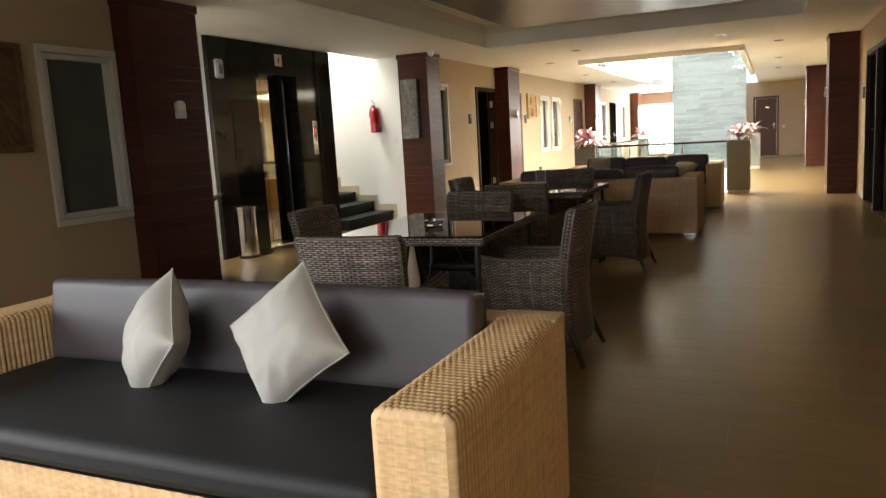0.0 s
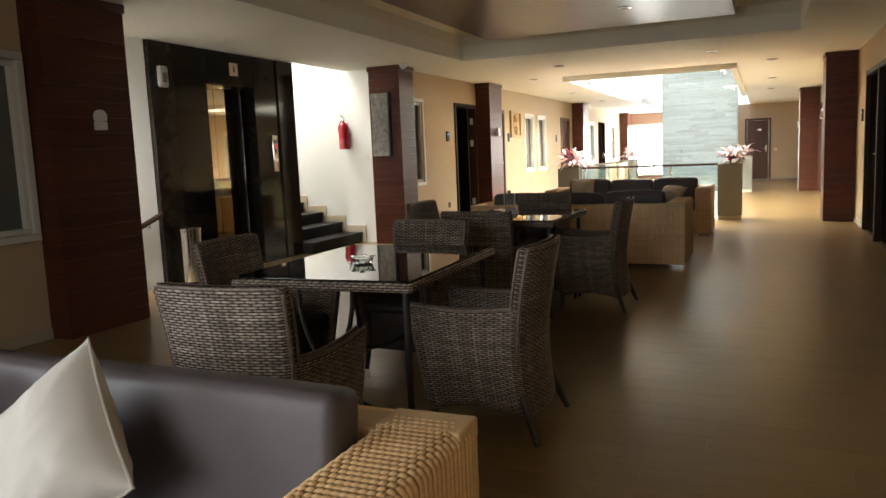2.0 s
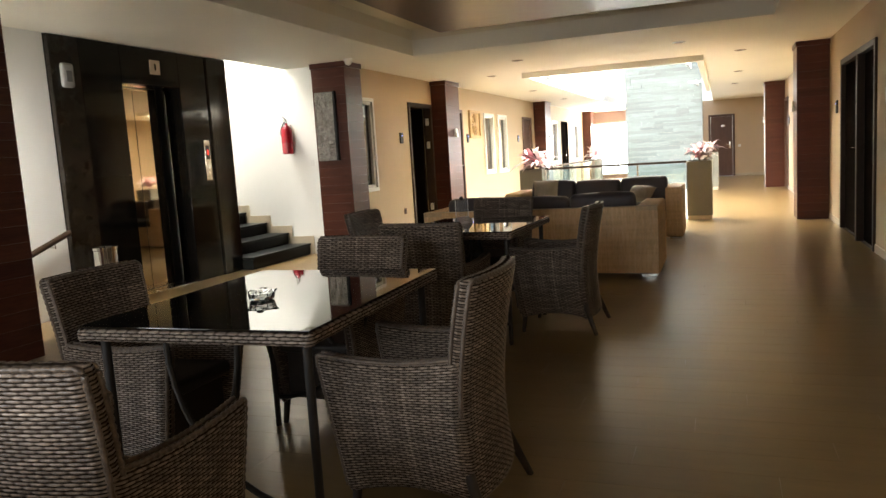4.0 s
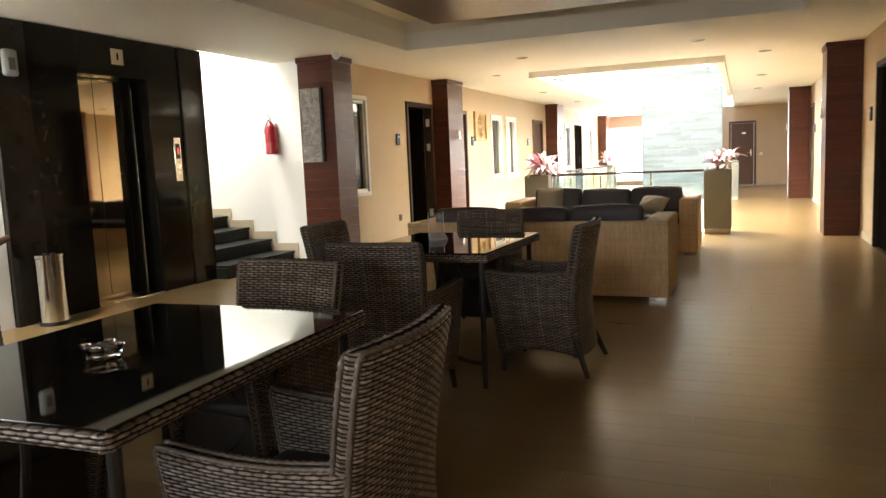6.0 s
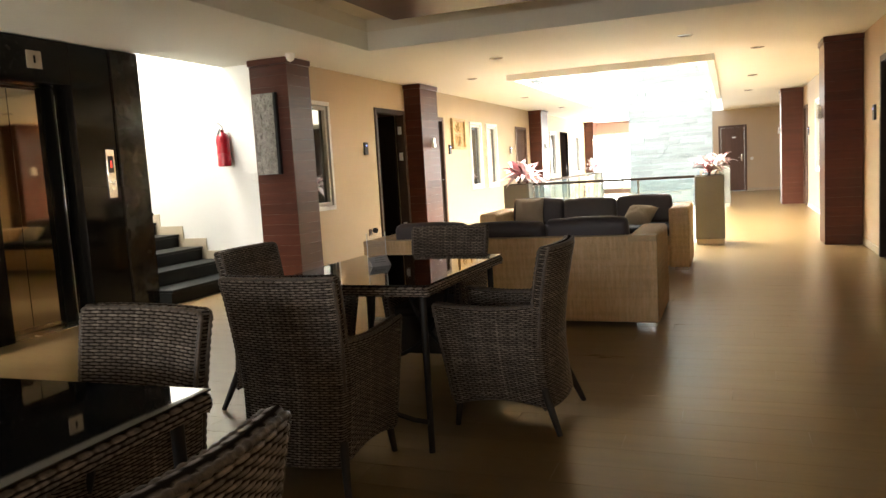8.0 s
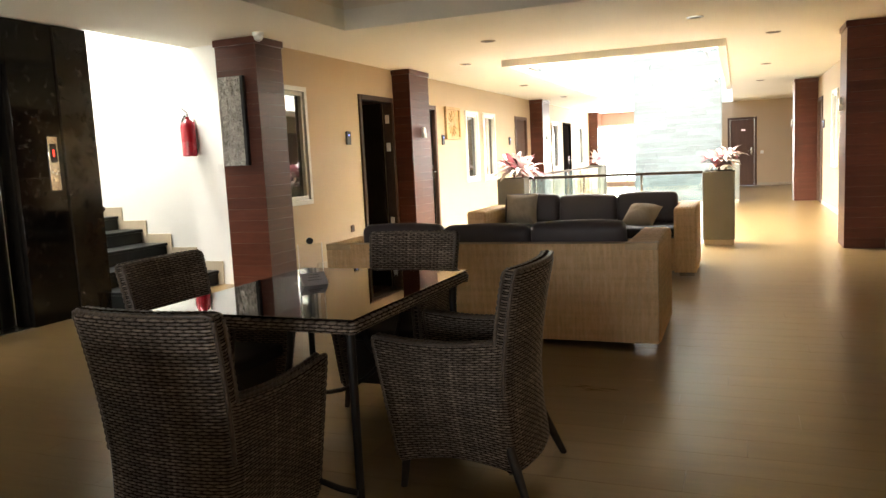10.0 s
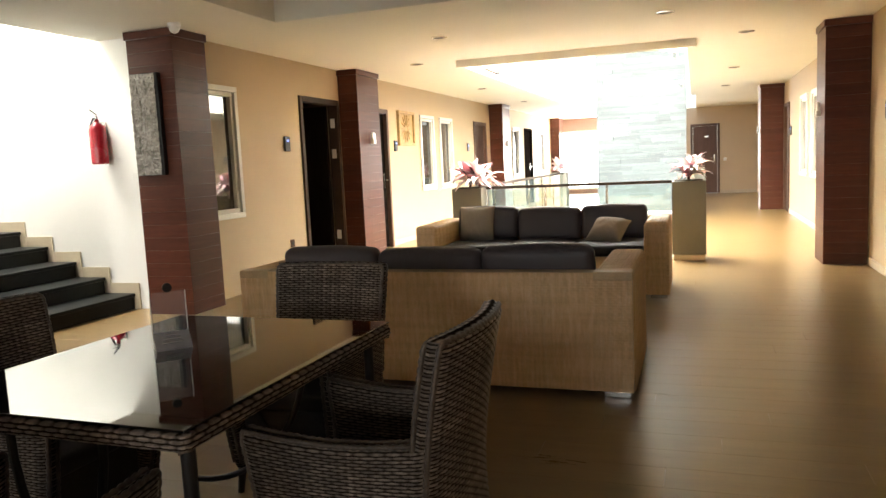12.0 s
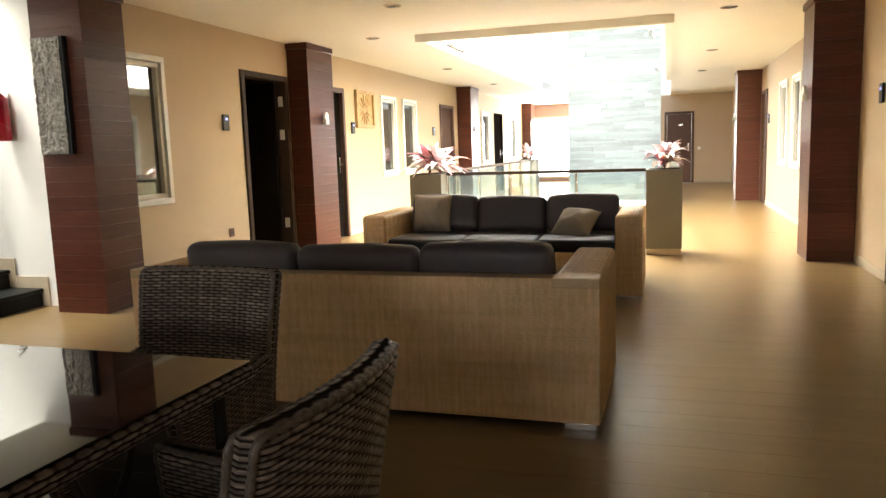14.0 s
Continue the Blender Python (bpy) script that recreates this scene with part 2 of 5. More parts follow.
M_WHITEPL = plain("white_plastic", (0.75, 0.74, 0.7), 0.4, 0.03, 4, 100, 0.03)
M_PLANTER = plain("grey_green_planter_render", (0.18, 0.175, 0.145), 0.7, 0.1, 3, 110, 0.15)
M_STONE = timber("pale_split_slate", (0.095, 0.118, 0.122), (0.175, 0.2, 0.205), 0.8, (2.2, 2.2, 16), 0.25, per_piece=0.2, spec=0.3)
M_RAIL = timber("dark_wooden_handrail", (0.03, 0.018, 0.012), (0.06, 0.036, 0.022), 0.5, (8, 1, 8), spec=0.18)
M_GOLD = plain("gilded_carved_wood", (0.5, 0.32, 0.12), 0.5, 0.3, 9, 60, 0.3)
M_CARVED = plain("brown_carved_wood", (0.16, 0.09, 0.045), 0.5, 0.3, 9, 60, 0.3)
M_RELIEF = plain("silver_relief_metal", (0.25, 0.228, 0.2), 0.34, 0.4, 14, 60, 0.3, metal=0.5)
M_PINK = plain("pink_leaf", (0.8, 0.36, 0.42), 0.45, 0.25, 9, 60, 0.1)
M_PINKPALE = plain("pale_pink_leaf", (0.88, 0.72, 0.7), 0.45, 0.15, 9, 60, 0.1)
M_LEAFDARK = plain("dark_red_leaf", (0.12, 0.03, 0.03), 0.4, 0.25, 9, 60, 0.1)
M_SOIL = plain("soil", (0.05, 0.035, 0.025), 0.9, 0.3, 20, 90, 0.4)
M_WINGLOW = glow("bright_sky_backdrop", (1, 1, 1), 3.0)
M_DULLGLOW = glow("dull_sky_backdrop", (0.9, 0.95, 1), 0.7)

# ---- mesh helpers ----


def box(bm, x0, x1, y0, y1, z0, z1, bevel=0.0, seg=2):
    vs = [bm.verts.new(p) for p in ((x0, y0, z0), (x1, y0, z0), (x1, y1, z0), (x0, y1, z0), (x0, y0, z1), (x1, y0, z1), (x1, y1, z1), (x0, y1, z1))]
    fs = [bm.faces.new([vs[i] for i in q]) for q in ((0, 3, 2, 1), (4, 5, 6, 7), (0, 1, 5, 4), (1, 2, 6, 5), (2, 3, 7, 6), (3, 0, 4, 7))]
    if bevel:
        es = list({e for f in fs for e in f.edges})
        bmesh.ops.bevel(bm, geom=es, offset=bevel, segments=seg, affect="EDGES", profile=0.5)
    return bm


def cyl(bm, a, b, r0, r1=None, n=16):
    """A tapered round bar from a to b."""
    a, b = Vector(a), Vector(b)
    r1 = r0 if r1 is None else r1
    axis = (b - a).normalized()
    side = axis.orthogonal().normalized()
    other = axis.cross(side)
    rings = []
    for c, r in ((a, r0), (b, r1)):
        rings.append([bm.verts.new(c + r * (math.cos(2 * math.pi * i / n) * side + math.sin(2 * math.pi * i / n) * other)) for i in range(n)])
    for i in range(n):
        bm.faces.new((rings[0][i], rings[0][(i + 1) % n], rings[1][(i + 1) % n], rings[1][i]))
    bm.faces.new(rings[0][::-1])
    bm.faces.new(rings[1])
    return bm


def lathe(bm, profile, n=24, centre=(0, 0, 0)):
    """A turned body from (radius, height) pairs."""
    rings = []
    for r, z in profile:
        rings.append([bm.verts.new((centre[0] + r * math.cos(2 * math.pi * i / n), centre[1] + r * math.sin(2 * math.pi * i / n), centre[2] + z)) for i in range(n)])
    for p, q in zip(rings, rings[1:]):
        for i in range(n):
            bm.faces.new((p[i], p[(i + 1) % n], q[(i + 1) % n], q[i]))
    bm.faces.new(rings[0][::-1])
    bm.faces.new(rings[-1])
    return bm


def tube(bm, pts, r, n=8):
    """A round bar along a line of points."""
    pts = [Vector(p) for p in pts]
    rings = []
    for i, p in enumerate(pts):
        d = (pts[min(i + 1, len(pts) - 1)] - pts[max(i - 1, 0)]).normalized()
        side = d.cross(Vector((0.31, 0.2, 0.93))).normalized()
        other = d.cross(side)
        rings.append([bm.verts.new(p + r * (math.cos(2 * math.pi * k / n) * side + math.sin(2 * math.pi * k / n) * other)) for k in range(n)])
    for p, q in zip(rings, rings[1:]):
        for k in range(n):
            bm.faces.new((p[k], p[(k + 1) % n], q[(k + 1) % n], q[k]))
    bm.faces.new(rings[0][::-1])
    bm.faces.new(rings[-1])
    return bm


def new_bm():
    return bmesh.new()


def mesh_of(name, bm, material, smooth=None):
    bmesh.ops.recalc_face_normals(bm, faces=bm.faces)
    me = bpy.data.meshes.new(name)
    bm.to_mesh(me)
    bm.free()
    me.materials.append(material)
    if smooth is not None:
        me.shade_smooth()
        me.set_sharp_from_angle(angle=radians(smooth))
        flat = [p for p in me.polygons if max(abs(c) for c in p.normal) > 0.9998]
        if sum(p.area for p in flat) > 0.6 * sum(p.area for p in me.polygons):
            for p in flat:
                p.use_smooth = False
    return me


def part(name, bm, material, parent=None, label="", smooth=35):
    ob = new(name, mesh_of(name, bm, material, smooth))
    if parent is not None:
        ob.parent = parent
    if label:
        ob["label"] = label
    return ob


def thing(name, label, category, group="", kind="", m=None):
    ob = new(name)
    ob.empty_display_size = 0.1
    if m is not None:
        ob.matrix_basis = m
    return tagged(ob, label, category, group, kind)


def solid(name, bm, material, label, category, kind="structure", group="", smooth=35):
    return tagged(part(name, bm, material, None, "", smooth), label, category, group, kind)


def grid_mesh(name, verts, rows, cols, uvs, material, loops=1, relief=None):
    """One mesh from `loops` grids of rows x cols vertices, with UVs in metres."""
    i = np.arange(rows - 1)[:, None] * cols + np.arange(cols - 1)[None, :]
    quads = np.stack([i, i + 1, i + cols + 1, i + cols], -1).reshape(-1, 4)
    faces = np.concatenate([quads[:, ::-1] + k * rows * cols if k % 2 else quads + k * rows * cols for k in range(loops)])
    me = bpy.data.meshes.new(name)
    me.from_pydata(verts.reshape(-1, 3).tolist(), [], faces.tolist())
    layer = me.uv_layers.new(name="UVMap")
    flat = uvs.reshape(-1, 2)[faces.reshape(-1)]
    layer.data.foreach_set("uv", flat.astype(np.float32).ravel())
    if relief is not None:
        second = me.uv_layers.new(name="relief")
        h = np.asarray(relief, np.float32).ravel()[faces.reshape(-1)]
        second.data.foreach_set("uv", np.stack([h, 0 * h], -1).ravel())
    me.materials.append(material)
    me.shade_smooth()
    return me


def weave(u, v, stake, strand, plait=1.0):
    """Relief, 0 to 1, of a woven face at u, v metres: strands run along u, over and under the stakes."""
    row = np.floor(v / strand)
    ridge = np.abs(np.sin(np.pi * v / strand)) ** 0.4
    over = np.clip(0.86 + 0.72 * np.cos(np.pi * (u / stake + row)), 0, 1)
    return ridge * (1 - 0.85 * plait * (1 - over))


STAKE, STRAND = 0.021, 0.01


def woven_slab(name, mid, normal, lu, lv, thick, material, stake=STAKE, strand=STRAND, amp=0.0055, per=(4.0, 3.0), edge=0.03):
    """A closed woven slab: mid(u, v) is its middle sheet, normal(u, v) its outward way; its rim is round."""
    cols = max(8, round(lu / stake) * int(per[0]) + 1)
    rows = max(8, round(lv / strand) * int(per[1]) + 1)
    stake, strand = lu / round(lu / stake), lv / round(lv / strand)
    U, V = np.meshgrid(np.linspace(0, lu, cols), np.linspace(0, lv, rows))
    du, dv = np.minimum(U, lu - U) / edge, np.minimum(V, lv - V) / edge
    t = thick / 2 * np.sqrt(np.clip(1 - (1 - np.clip(du, 0, 1)) ** 2, 0, 1)) * np.sqrt(np.clip(1 - (1 - np.clip(dv, 0, 1)) ** 2, 0, 1))
    r = weave(U, V, stake, strand, 0.76)
    h = amp * r * np.clip(du * 3, 0, 1) * np.clip(dv * 3, 0, 1)
    P, N = mid(U, V), normal(U, V)
    verts = np.concatenate([(P + N * (t + h)[..., None]).reshape(-1, 3), (P - N * (t + h)[..., None]).reshape(-1, 3)])
    uv = np.stack([U, V], -1).reshape(-1, 2)
    return grid_mesh(name, verts, rows, cols, np.concatenate([uv, uv + (3.7, 1.3)]), material, 2, np.concatenate([r.ravel(), r.ravel()]))


def cord(bm, pts, r, pitch=0.021, n=6):
    """A twisted cord along a line of points: its girth swells and narrows at every turn."""
    line = [Vector(p) for p in pts]
    fine = []
    for p, q in zip(line, line[1:]):
        k = max(1, round((q - p).length / (pitch / 3)))
        fine += [p.lerp(q, i / k) for i in range(k)]
    fine.append(line[-1])
    rings = []
    for i, p in enumerate(fine):
        d = (fine[min(i + 1, len(fine) - 1)] - fine[max(i - 1, 0)]).normalized()
        side = d.cross(Vector((0.31, 0.2, 0.93))).normalized()
        other = d.cross(side)
        rr = r * (0.72 if i % 3 == 0 else 1.08)
        rings.append([bm.verts.new(p + rr * (math.cos(2 * math.pi * k / n) * side + math.sin(2 * math.pi * k / n) * other)) for k in range(n)])
    for p, q in zip(rings, rings[1:]):
        for k in range(n):
            bm.faces.new((p[k], p[(k + 1) % n], q[(k + 1) % n], q[k]))
    bm.faces.new(rings[0][::-1])
    bm.faces.new(rings[-1])
    return bm


def piece(name, me, parent, m=None, label=""):
    ob = new(name, me)
    ob.parent = parent
    if m is not None:
        ob.matrix_basis = m
    if label:
        ob["label"] = label
    return ob


# ---- plan ----
XL, XR, CEIL, FAR, REAR = -4.9, 1.33, 2.56, 28.6, -1.3
ATR = (-3.17, -0.47, 14.3, 22.0)
COF = (-3.86, 0.43, 2.4, 10.86)


def wall_cells(bm, axis, c0, c1, a0, a1, z0, z1, holes):
    """A wall from a0 to a1 along the other axis, with holes (a0, a1, z0, z1) right through it."""
    cuts = sorted({a0, a1, *[h[0] for h in holes], *[h[1] for h in holes]})
    for p, q in zip(cuts, cuts[1:]):
        spans = sorted((h[2], h[3]) for h in holes if h[0] <= p + 1e-6 and h[1] >= q - 1e-6)
        z = z0
        for lo, hi in spans + [(z1, z1)]:
            if lo - z > 1e-4:
                if axis == "x":
                    box(bm, c0, c1, p, q, z, lo)
                else:
                    box(bm, p, q, c0, c1, z, lo)
            z = hi
    return bm


# left wall, before and after the lift lobby
WIN = (0.79, 2.13)
# The first opening is an unseen window, assumed for the side lamp.
solid("wall_west_near", wall_cells(new_bm(), "x", XL - 0.16, XL, REAR, 4.95, 0, CEIL, [(-1.05, 1.25, 0.72, 2.28), (4.05, 4.79, 0.75, 2.12)]), M_WALL, "matt beige painted wall beside the lift lobby", "wall")
HOLES_W = [(11.03, 11.71, 0.8, 2.15), (13.0, 14.04, 0, 2.16), (14.78, 15.7, 0, 2.13), (17.13, 17.85, 0.8, 2.12), (18.17, 18.92, 0.79, 2.12), (20.42, 21.4, 0, 2.13),
           (24.0, 24.75, 0.8, 2.12), (25.4, 26.4, 0, 2.13), (27.6, 28.4, 0.8, 2.12)]
solid("wall_west_far", wall_cells(new_bm(), "x", XL - 0.16, XL, 11.0, 30.5, 0, CEIL, HOLES_W), M_WALL, "long beige painted corridor wall with doors and windows", "wall")
HOLES_E = [(10.3, 12.6, 0, 2.15), (17.05, 17.82, 0.78, 2.12), (18.3, 19.1, 0.78, 2.12), (20.72, 21.56, 0, 2.13), (26.9, 27.7, 0.78, 2.12)]
solid("wall_east", wall_cells(new_bm(), "x", XR, XR + 0.16, REAR, FAR, 0, CEIL, HOLES_E), M_WALL, "beige painted wall along the open walkway", "wall")
solid("wall_end", wall_cells(new_bm(), "y", FAR, FAR + 0.16, -1.6, XR + 0.16, 0, CEIL, [(-0.53, 0.3, 0, 2.07)]), M_WALL, "beige end wall with a brown door", "wall")
solid("wall_end_west", wall_cells(new_bm(), "y", 30.5, 30.66, XL - 0.16, -1.44, 0, CEIL, [(-4.83, -1.77, 0.15, 2.14)]), M_WALL_SHADED, "beige end wall with backlit shade in its colour, round a bright window", "wall")
# Unseen rear wall; its window opening is assumed for the rear lamp.
solid("wall_rear", wall_cells(new_bm(), "y", REAR - 0.16, REAR, XL - 0.16, XR + 0.16, 0, CEIL, [(-2.8, -0.4, 0.72, 2.28)]), M_WALL, "plain beige wall with an assumed, unseen window", "wall")
solid("wall_end_return", box(new_bm(), -1.6, -1.44, FAR + 0.16, 30.5, 0, CEIL), M_WALL, "beige return of the end wall", "wall")
# core wall that carries the stone face
solid("wall_core", box(new_bm(), -2.48, -0.57, 22.06, 22.36, -3.4, 6.2), M_WHITE, "white painted core wall behind the stone cladding", "wall")

# lobby recess: white return wall, lift wall, stair well
solid("wall_lobby", box(new_bm(), -5.94, -5.78, 4.95, 6.87, 0, CEIL), M_WHITE, "white painted wall beside the lift", "wall")
# The opening in this return wall is made up for the lobby fill lamp.
solid("wall_lobby_side", wall_cells(new_bm(), "y", 4.79, 4.945, -5.78, XL - 0.16, 0, CEIL, [(-5.7, -5.14, 0.9, 2.3)]), M_WHITE, "white return wall of the lobby", "wall")
solid("wall_stair", box(new_bm(), -9.6, -5.2, 10.74, 10.9, -0.0, 5.2), M_WHITE, "bright white stairwell wall", "wall")
solid("wall_stair_back", box(new_bm(), -9.76, -9.6, 9.2, 10.9, 0, 5.2), M_WHITE, "white back wall of the stairwell", "wall")
solid("wall_stair_near", box(new_bm(), -9.6, -5.95, 9.2, 9.36, 0, 5.2), M_WHITE, "white side wall of the stairwell", "wall")
solid("wall_stair_top", box(new_bm(), -5.72, -5.56, 9.36, 10.74, CEIL + 0.2, 5.2), M_WHITE, "white upper wall over the stair opening", "wall")

# ceiling: slabs round the coffer and the atrium
bm = new_bm()
x0, x1 = -5.95, XR + 0.16
for a in ((x0, COF[0], REAR, 9.36), (-5.72, COF[0], 9.36, COF[3]), (COF[1], x1, REAR, COF[3]), (COF[0], COF[1], REAR, COF[2]), (-5.72, x1, COF[3], ATR[2] - 0.1),
          (-5.72, ATR[0] - 0.1, ATR[2] - 0.1, 30.7), (ATR[1] + 0.1, x1, ATR[2] - 0.1, 30.7)):
    box(bm, a[0], a[1], a[2], a[3], CEIL, CEIL + 0.2)
solid("ceiling", bm, M_CEIL, "flat cream painted ceiling with a coffer and a light well", "ceiling")
bm = new_bm()
box(bm, COF[0] - 0.05, COF[0], COF[2], COF[3], CEIL + 0.2, 2.89)
box(bm, COF[1], COF[1] + 0.05, COF[2], COF[3], CEIL + 0.2, 2.89)
box(bm, COF[0] - 0.05, COF[1] + 0.05, COF[3], COF[3] + 0.05, CEIL + 0.2, 2.89)
box(bm, COF[0] - 0.05, COF[1] + 0.05, COF[2] - 0.05, COF[2], CEIL + 0.2, 2.89)
box(bm, COF[0] - 0.05, COF[1] + 0.05, COF[2] - 0.05, COF[3] + 0.05, 2.89, 2.95)
solid("ceiling_coffer", bm, M_COFFER, "beige painted recess in the ceiling", "ceiling")
solid("ceiling_panel", box(new_bm(), -3.235, -0.27, 3.1, 10.19, 2.7, 2.888, 0.004), M_PANEL, "glossy dark brown wooden panel hung in the coffer", "ceiling")
# atrium rim and shaft
bm = new_bm()
for a in ((ATR[0] - 0.1, ATR[1] + 0.1, ATR[2] - 0.1, ATR[2]), (ATR[0] - 0.1, ATR[0], ATR[2], 22.05), (ATR[1], ATR[1] + 0.1, ATR[2], 22.05)):
    box(bm, a[0], a[1], a[2], a[3], 2.47, CEIL + 0.21)
solid("trim_atrium_rim", bm, M_CEIL, "cream drop edge round the light well", "trim")
bm = new_bm()
box(bm, ATR[0] - 0.2, ATR[1] + 0.2, ATR[2] - 0.16, ATR[2] - 0.02, CEIL + 0.215, 6.4)
box(bm, ATR[0] - 0.16, ATR[0] - 0.02, ATR[2], 22.06, CEIL + 0.215, 6.4)
box(bm, ATR[1] + 0.02, ATR[1] + 0.16, ATR[2], 22.06, CEIL + 0.215, 6.4)
box(bm, ATR[0] - 0.02, -2.49, 22.06, 22.2, CEIL + 0.215, 6.4)
solid("wall_shaft", bm, M_WHITE, "white painted walls of the light well above the ceiling", "wall")

# floor slab with the void, planks come last in the file
VOID = (-3.1, -0.55, 14.42, 22.0)
bm = new_bm()
for a in ((-9.6, VOID[0], REAR - 0.16, 30.66), (VOID[1], XR + 0.16, REAR - 0.16, 30.66), (VOID[0], VOID[1], REAR - 0.16, VOID[2])):
    box(bm, a[0], a[1], a[2], a[3], -0.3, -0.012)
floor = solid("floor", bm, M_JOINT, "brown wood-look plank floor with a soft sheen", "floor")
bm = new_bm()
box(bm, -6, 3, 12, 24, -3.6, -3.4)
solid("floor_lower", bm, M_WHITE, "pale stone floor of the storey below", "floor")

# ---- things ----


def column(x0, x1, y0, y1, name="column"):
    """A column clad in horizontal veneer boards, with a plain cap."""
    c = thing(name, "square column clad in dark red-brown veneer boards", "column", "clad columns", "structure", pose((x0 + x1) / 2, (y0 + y1) / 2, 0))
    hx, hy = (x1 - x0) / 2, (y1 - y0) / 2
    part("core", box(new_bm(), -hx + 0.012, hx - 0.012, -hy + 0.012, hy - 0.012, 0, CEIL - 0.003), M_COLCORE, c)
    step = (CEIL - 0.075) / 21
    board = mesh_of("board", box(new_bm(), -hx, hx, -hy, hy, 0.0003, step - 0.0003, 0.001, 1), M_COL, 35)
    for i in range(21):
        piece("board", board, c, pose(0, 0, i * step))
    part("cap", box(new_bm(), -hx - 0.015, hx + 0.015, -hy - 0.015, hy + 0.015, CEIL - 0.072, CEIL - 0.002, 0.006), M_COL, c)
    return c


for a in ((-5.2, -4.7, 4.8, 5.58), (-5.2, -4.71, 10.53, 11.0), (-4.895, -4.62, 14.08, 14.78), (-4.895, -4.58, 21.75, 22.45), (-4.895, -4.6, 29.4, 30.1)):
    column(*a)
for a in ((0.9, 1.325, 13.74, 14.3), (0.88, 1.325, 21.65, 22.2)):
    column(*a)


def window(name, x, side, y0, y1, z0, z1, label, pane=None):
    """A white window in a wall along y; side is +1 where it faces +x."""
    w = thing(name, label, "window", "corridor windows", "structure", pose(x, (y0 + y1) / 2, z0, 0, 0, 0 if side > 0 else 180))
    hw, h = (y1 - y0) / 2 - 0.002, z1 - z0 - 0.002
    f = new_bm()
    for a in ((-hw, hw, 0.002, 0.055), (-hw, hw, h - 0.055, h), (-hw, -hw + 0.055, 0.057, h - 0.057), (hw - 0.055, hw, 0.057, h - 0.057)):
        box(f, -0.1, 0.025, a[0], a[1], a[2], a[3], 0.006)
    part("window_frame", f, M_FRAME, w)
    s = new_bm()
    for a in ((-hw + 0.06, hw - 0.06, 0.06, 0.1), (-hw + 0.06, hw - 0.06, h - 0.1, h - 0.06), (-hw + 0.06, -hw + 0.1, 0.102, h - 0.102), (hw - 0.1, hw - 0.06, 0.102, h - 0.102)):
        box(s, -0.08, 0.0, a[0], a[1], a[2], a[3], 0.005)
    part("sash", s, M_FRAME, w)
    part("pane", box(new_bm(), -0.05, -0.044, -hw + 0.09, hw - 0.09, 0.09, h - 0.09), pane or M_PANE, w)
    return w


WL = "white-framed window with dark glass in a beige wall"
window("window_1", XL, 1, 4.05, 4.79, 0.75, 2.12, "white-framed window with a drawn grey blind", M_SCREEN)
for n, (a, b, lo, hi) in enumerate([h for h in HOLES_W if h[2] > 0.1]):
    window("window_%d" % (n + 2), XL, 1, a, b, lo, hi, WL)
for n, (a, b, lo, hi) in enumerate([h for h in HOLES_E if h[2] > 0.1]):
    window("window_%d" % (n + 8), XR, -1, a, b, lo, hi, WL)


def door(name, m, w, h, material, label, hinges=0, handle=True, plate=False, leaves=1, trim=None, opened=False):
    """A door in a wall: local x is across it, y runs into the wall, z up; the face looks to -y."""
    d = thing(name, label, "door", "", "structure", m)
    f = new_bm()
    t = 0.07
    box(f, -w / 2 + 0.002, -w / 2 + t, -0.025, 0.12, 0, h - 0.002, 0.006)
    box(f, w / 2 - t, w / 2 - 0.002, -0.025, 0.12, 0, h - 0.002, 0.006)
    box(f, -w / 2 + t + 0.001, w / 2 - t - 0.001, -0.025, 0.12, h - t, h - 0.002, 0.006)
    part("door_frame", f, trim or material, d)
    lw = (w - 2 * t - 0.008) / leaves
    for i in range(leaves):
        a = -w / 2 + t + 0.004 + i * lw
        if opened:
            leaf = part("door_leaf", box(new_bm(), w / 2 - t - 0.05, w / 2 - t - 0.01, 0.125, 0.12 + lw, 0.008, h - t - 0.004, 0.004), material, d)
            for z in (0.38, 1.46, 1.86):
                part("hinge", box(new_bm(), w / 2 - t - 0.014, w / 2 - t - 0.001, 0.02, 0.08, z - 0.06, z + 0.06, 0.002), M_FRAME, leaf, "steel hinge")
            continue
        leaf = part("door_leaf", box(new_bm(), a + 0.002, a + lw - 0.002, 0.03, 0.07, 0.008, h - t - 0.004, 0.004), material, d)
        if handle:
            hx = a + lw - 0.08 if i % 2 == 0 else a + 0.08
            hb = new_bm()
            box(hb, hx - 0.022, hx + 0.022, 0.022, 0.03, 0.93, 1.15, 0.004)
            cyl(hb, (hx, 0.025, 1.05), (hx, -0.03, 1.05), 0.009)
            s = 1 if i % 2 else -1
            cyl(hb, (hx, -0.03, 1.05), (hx + s * 0.11, -0.03, 1.05), 0.009)
            part("door_handle", hb, M_STEEL, leaf, "steel lever handle")
        for k in range(hinges):
            z = 0.25 + k * (h - 0.6) / max(1, hinges - 1)
            part("hinge", box(new_bm(), w / 2 - t - 0.035, w / 2 - t - 0.006, 0.02, 0.03, z - 0.05, z + 0.05, 0.003), M_STEEL, leaf, "steel hinge")
        if plate:
            part("number_plate", box(new_bm(), -0.02, 0.1, 0.022, 0.03, 1.66, 1.71, 0.002), M_STEEL, leaf, "small steel sign plate")
    return d


def west(y):
    return pose(XL, y, 0, 0, 0, 90)


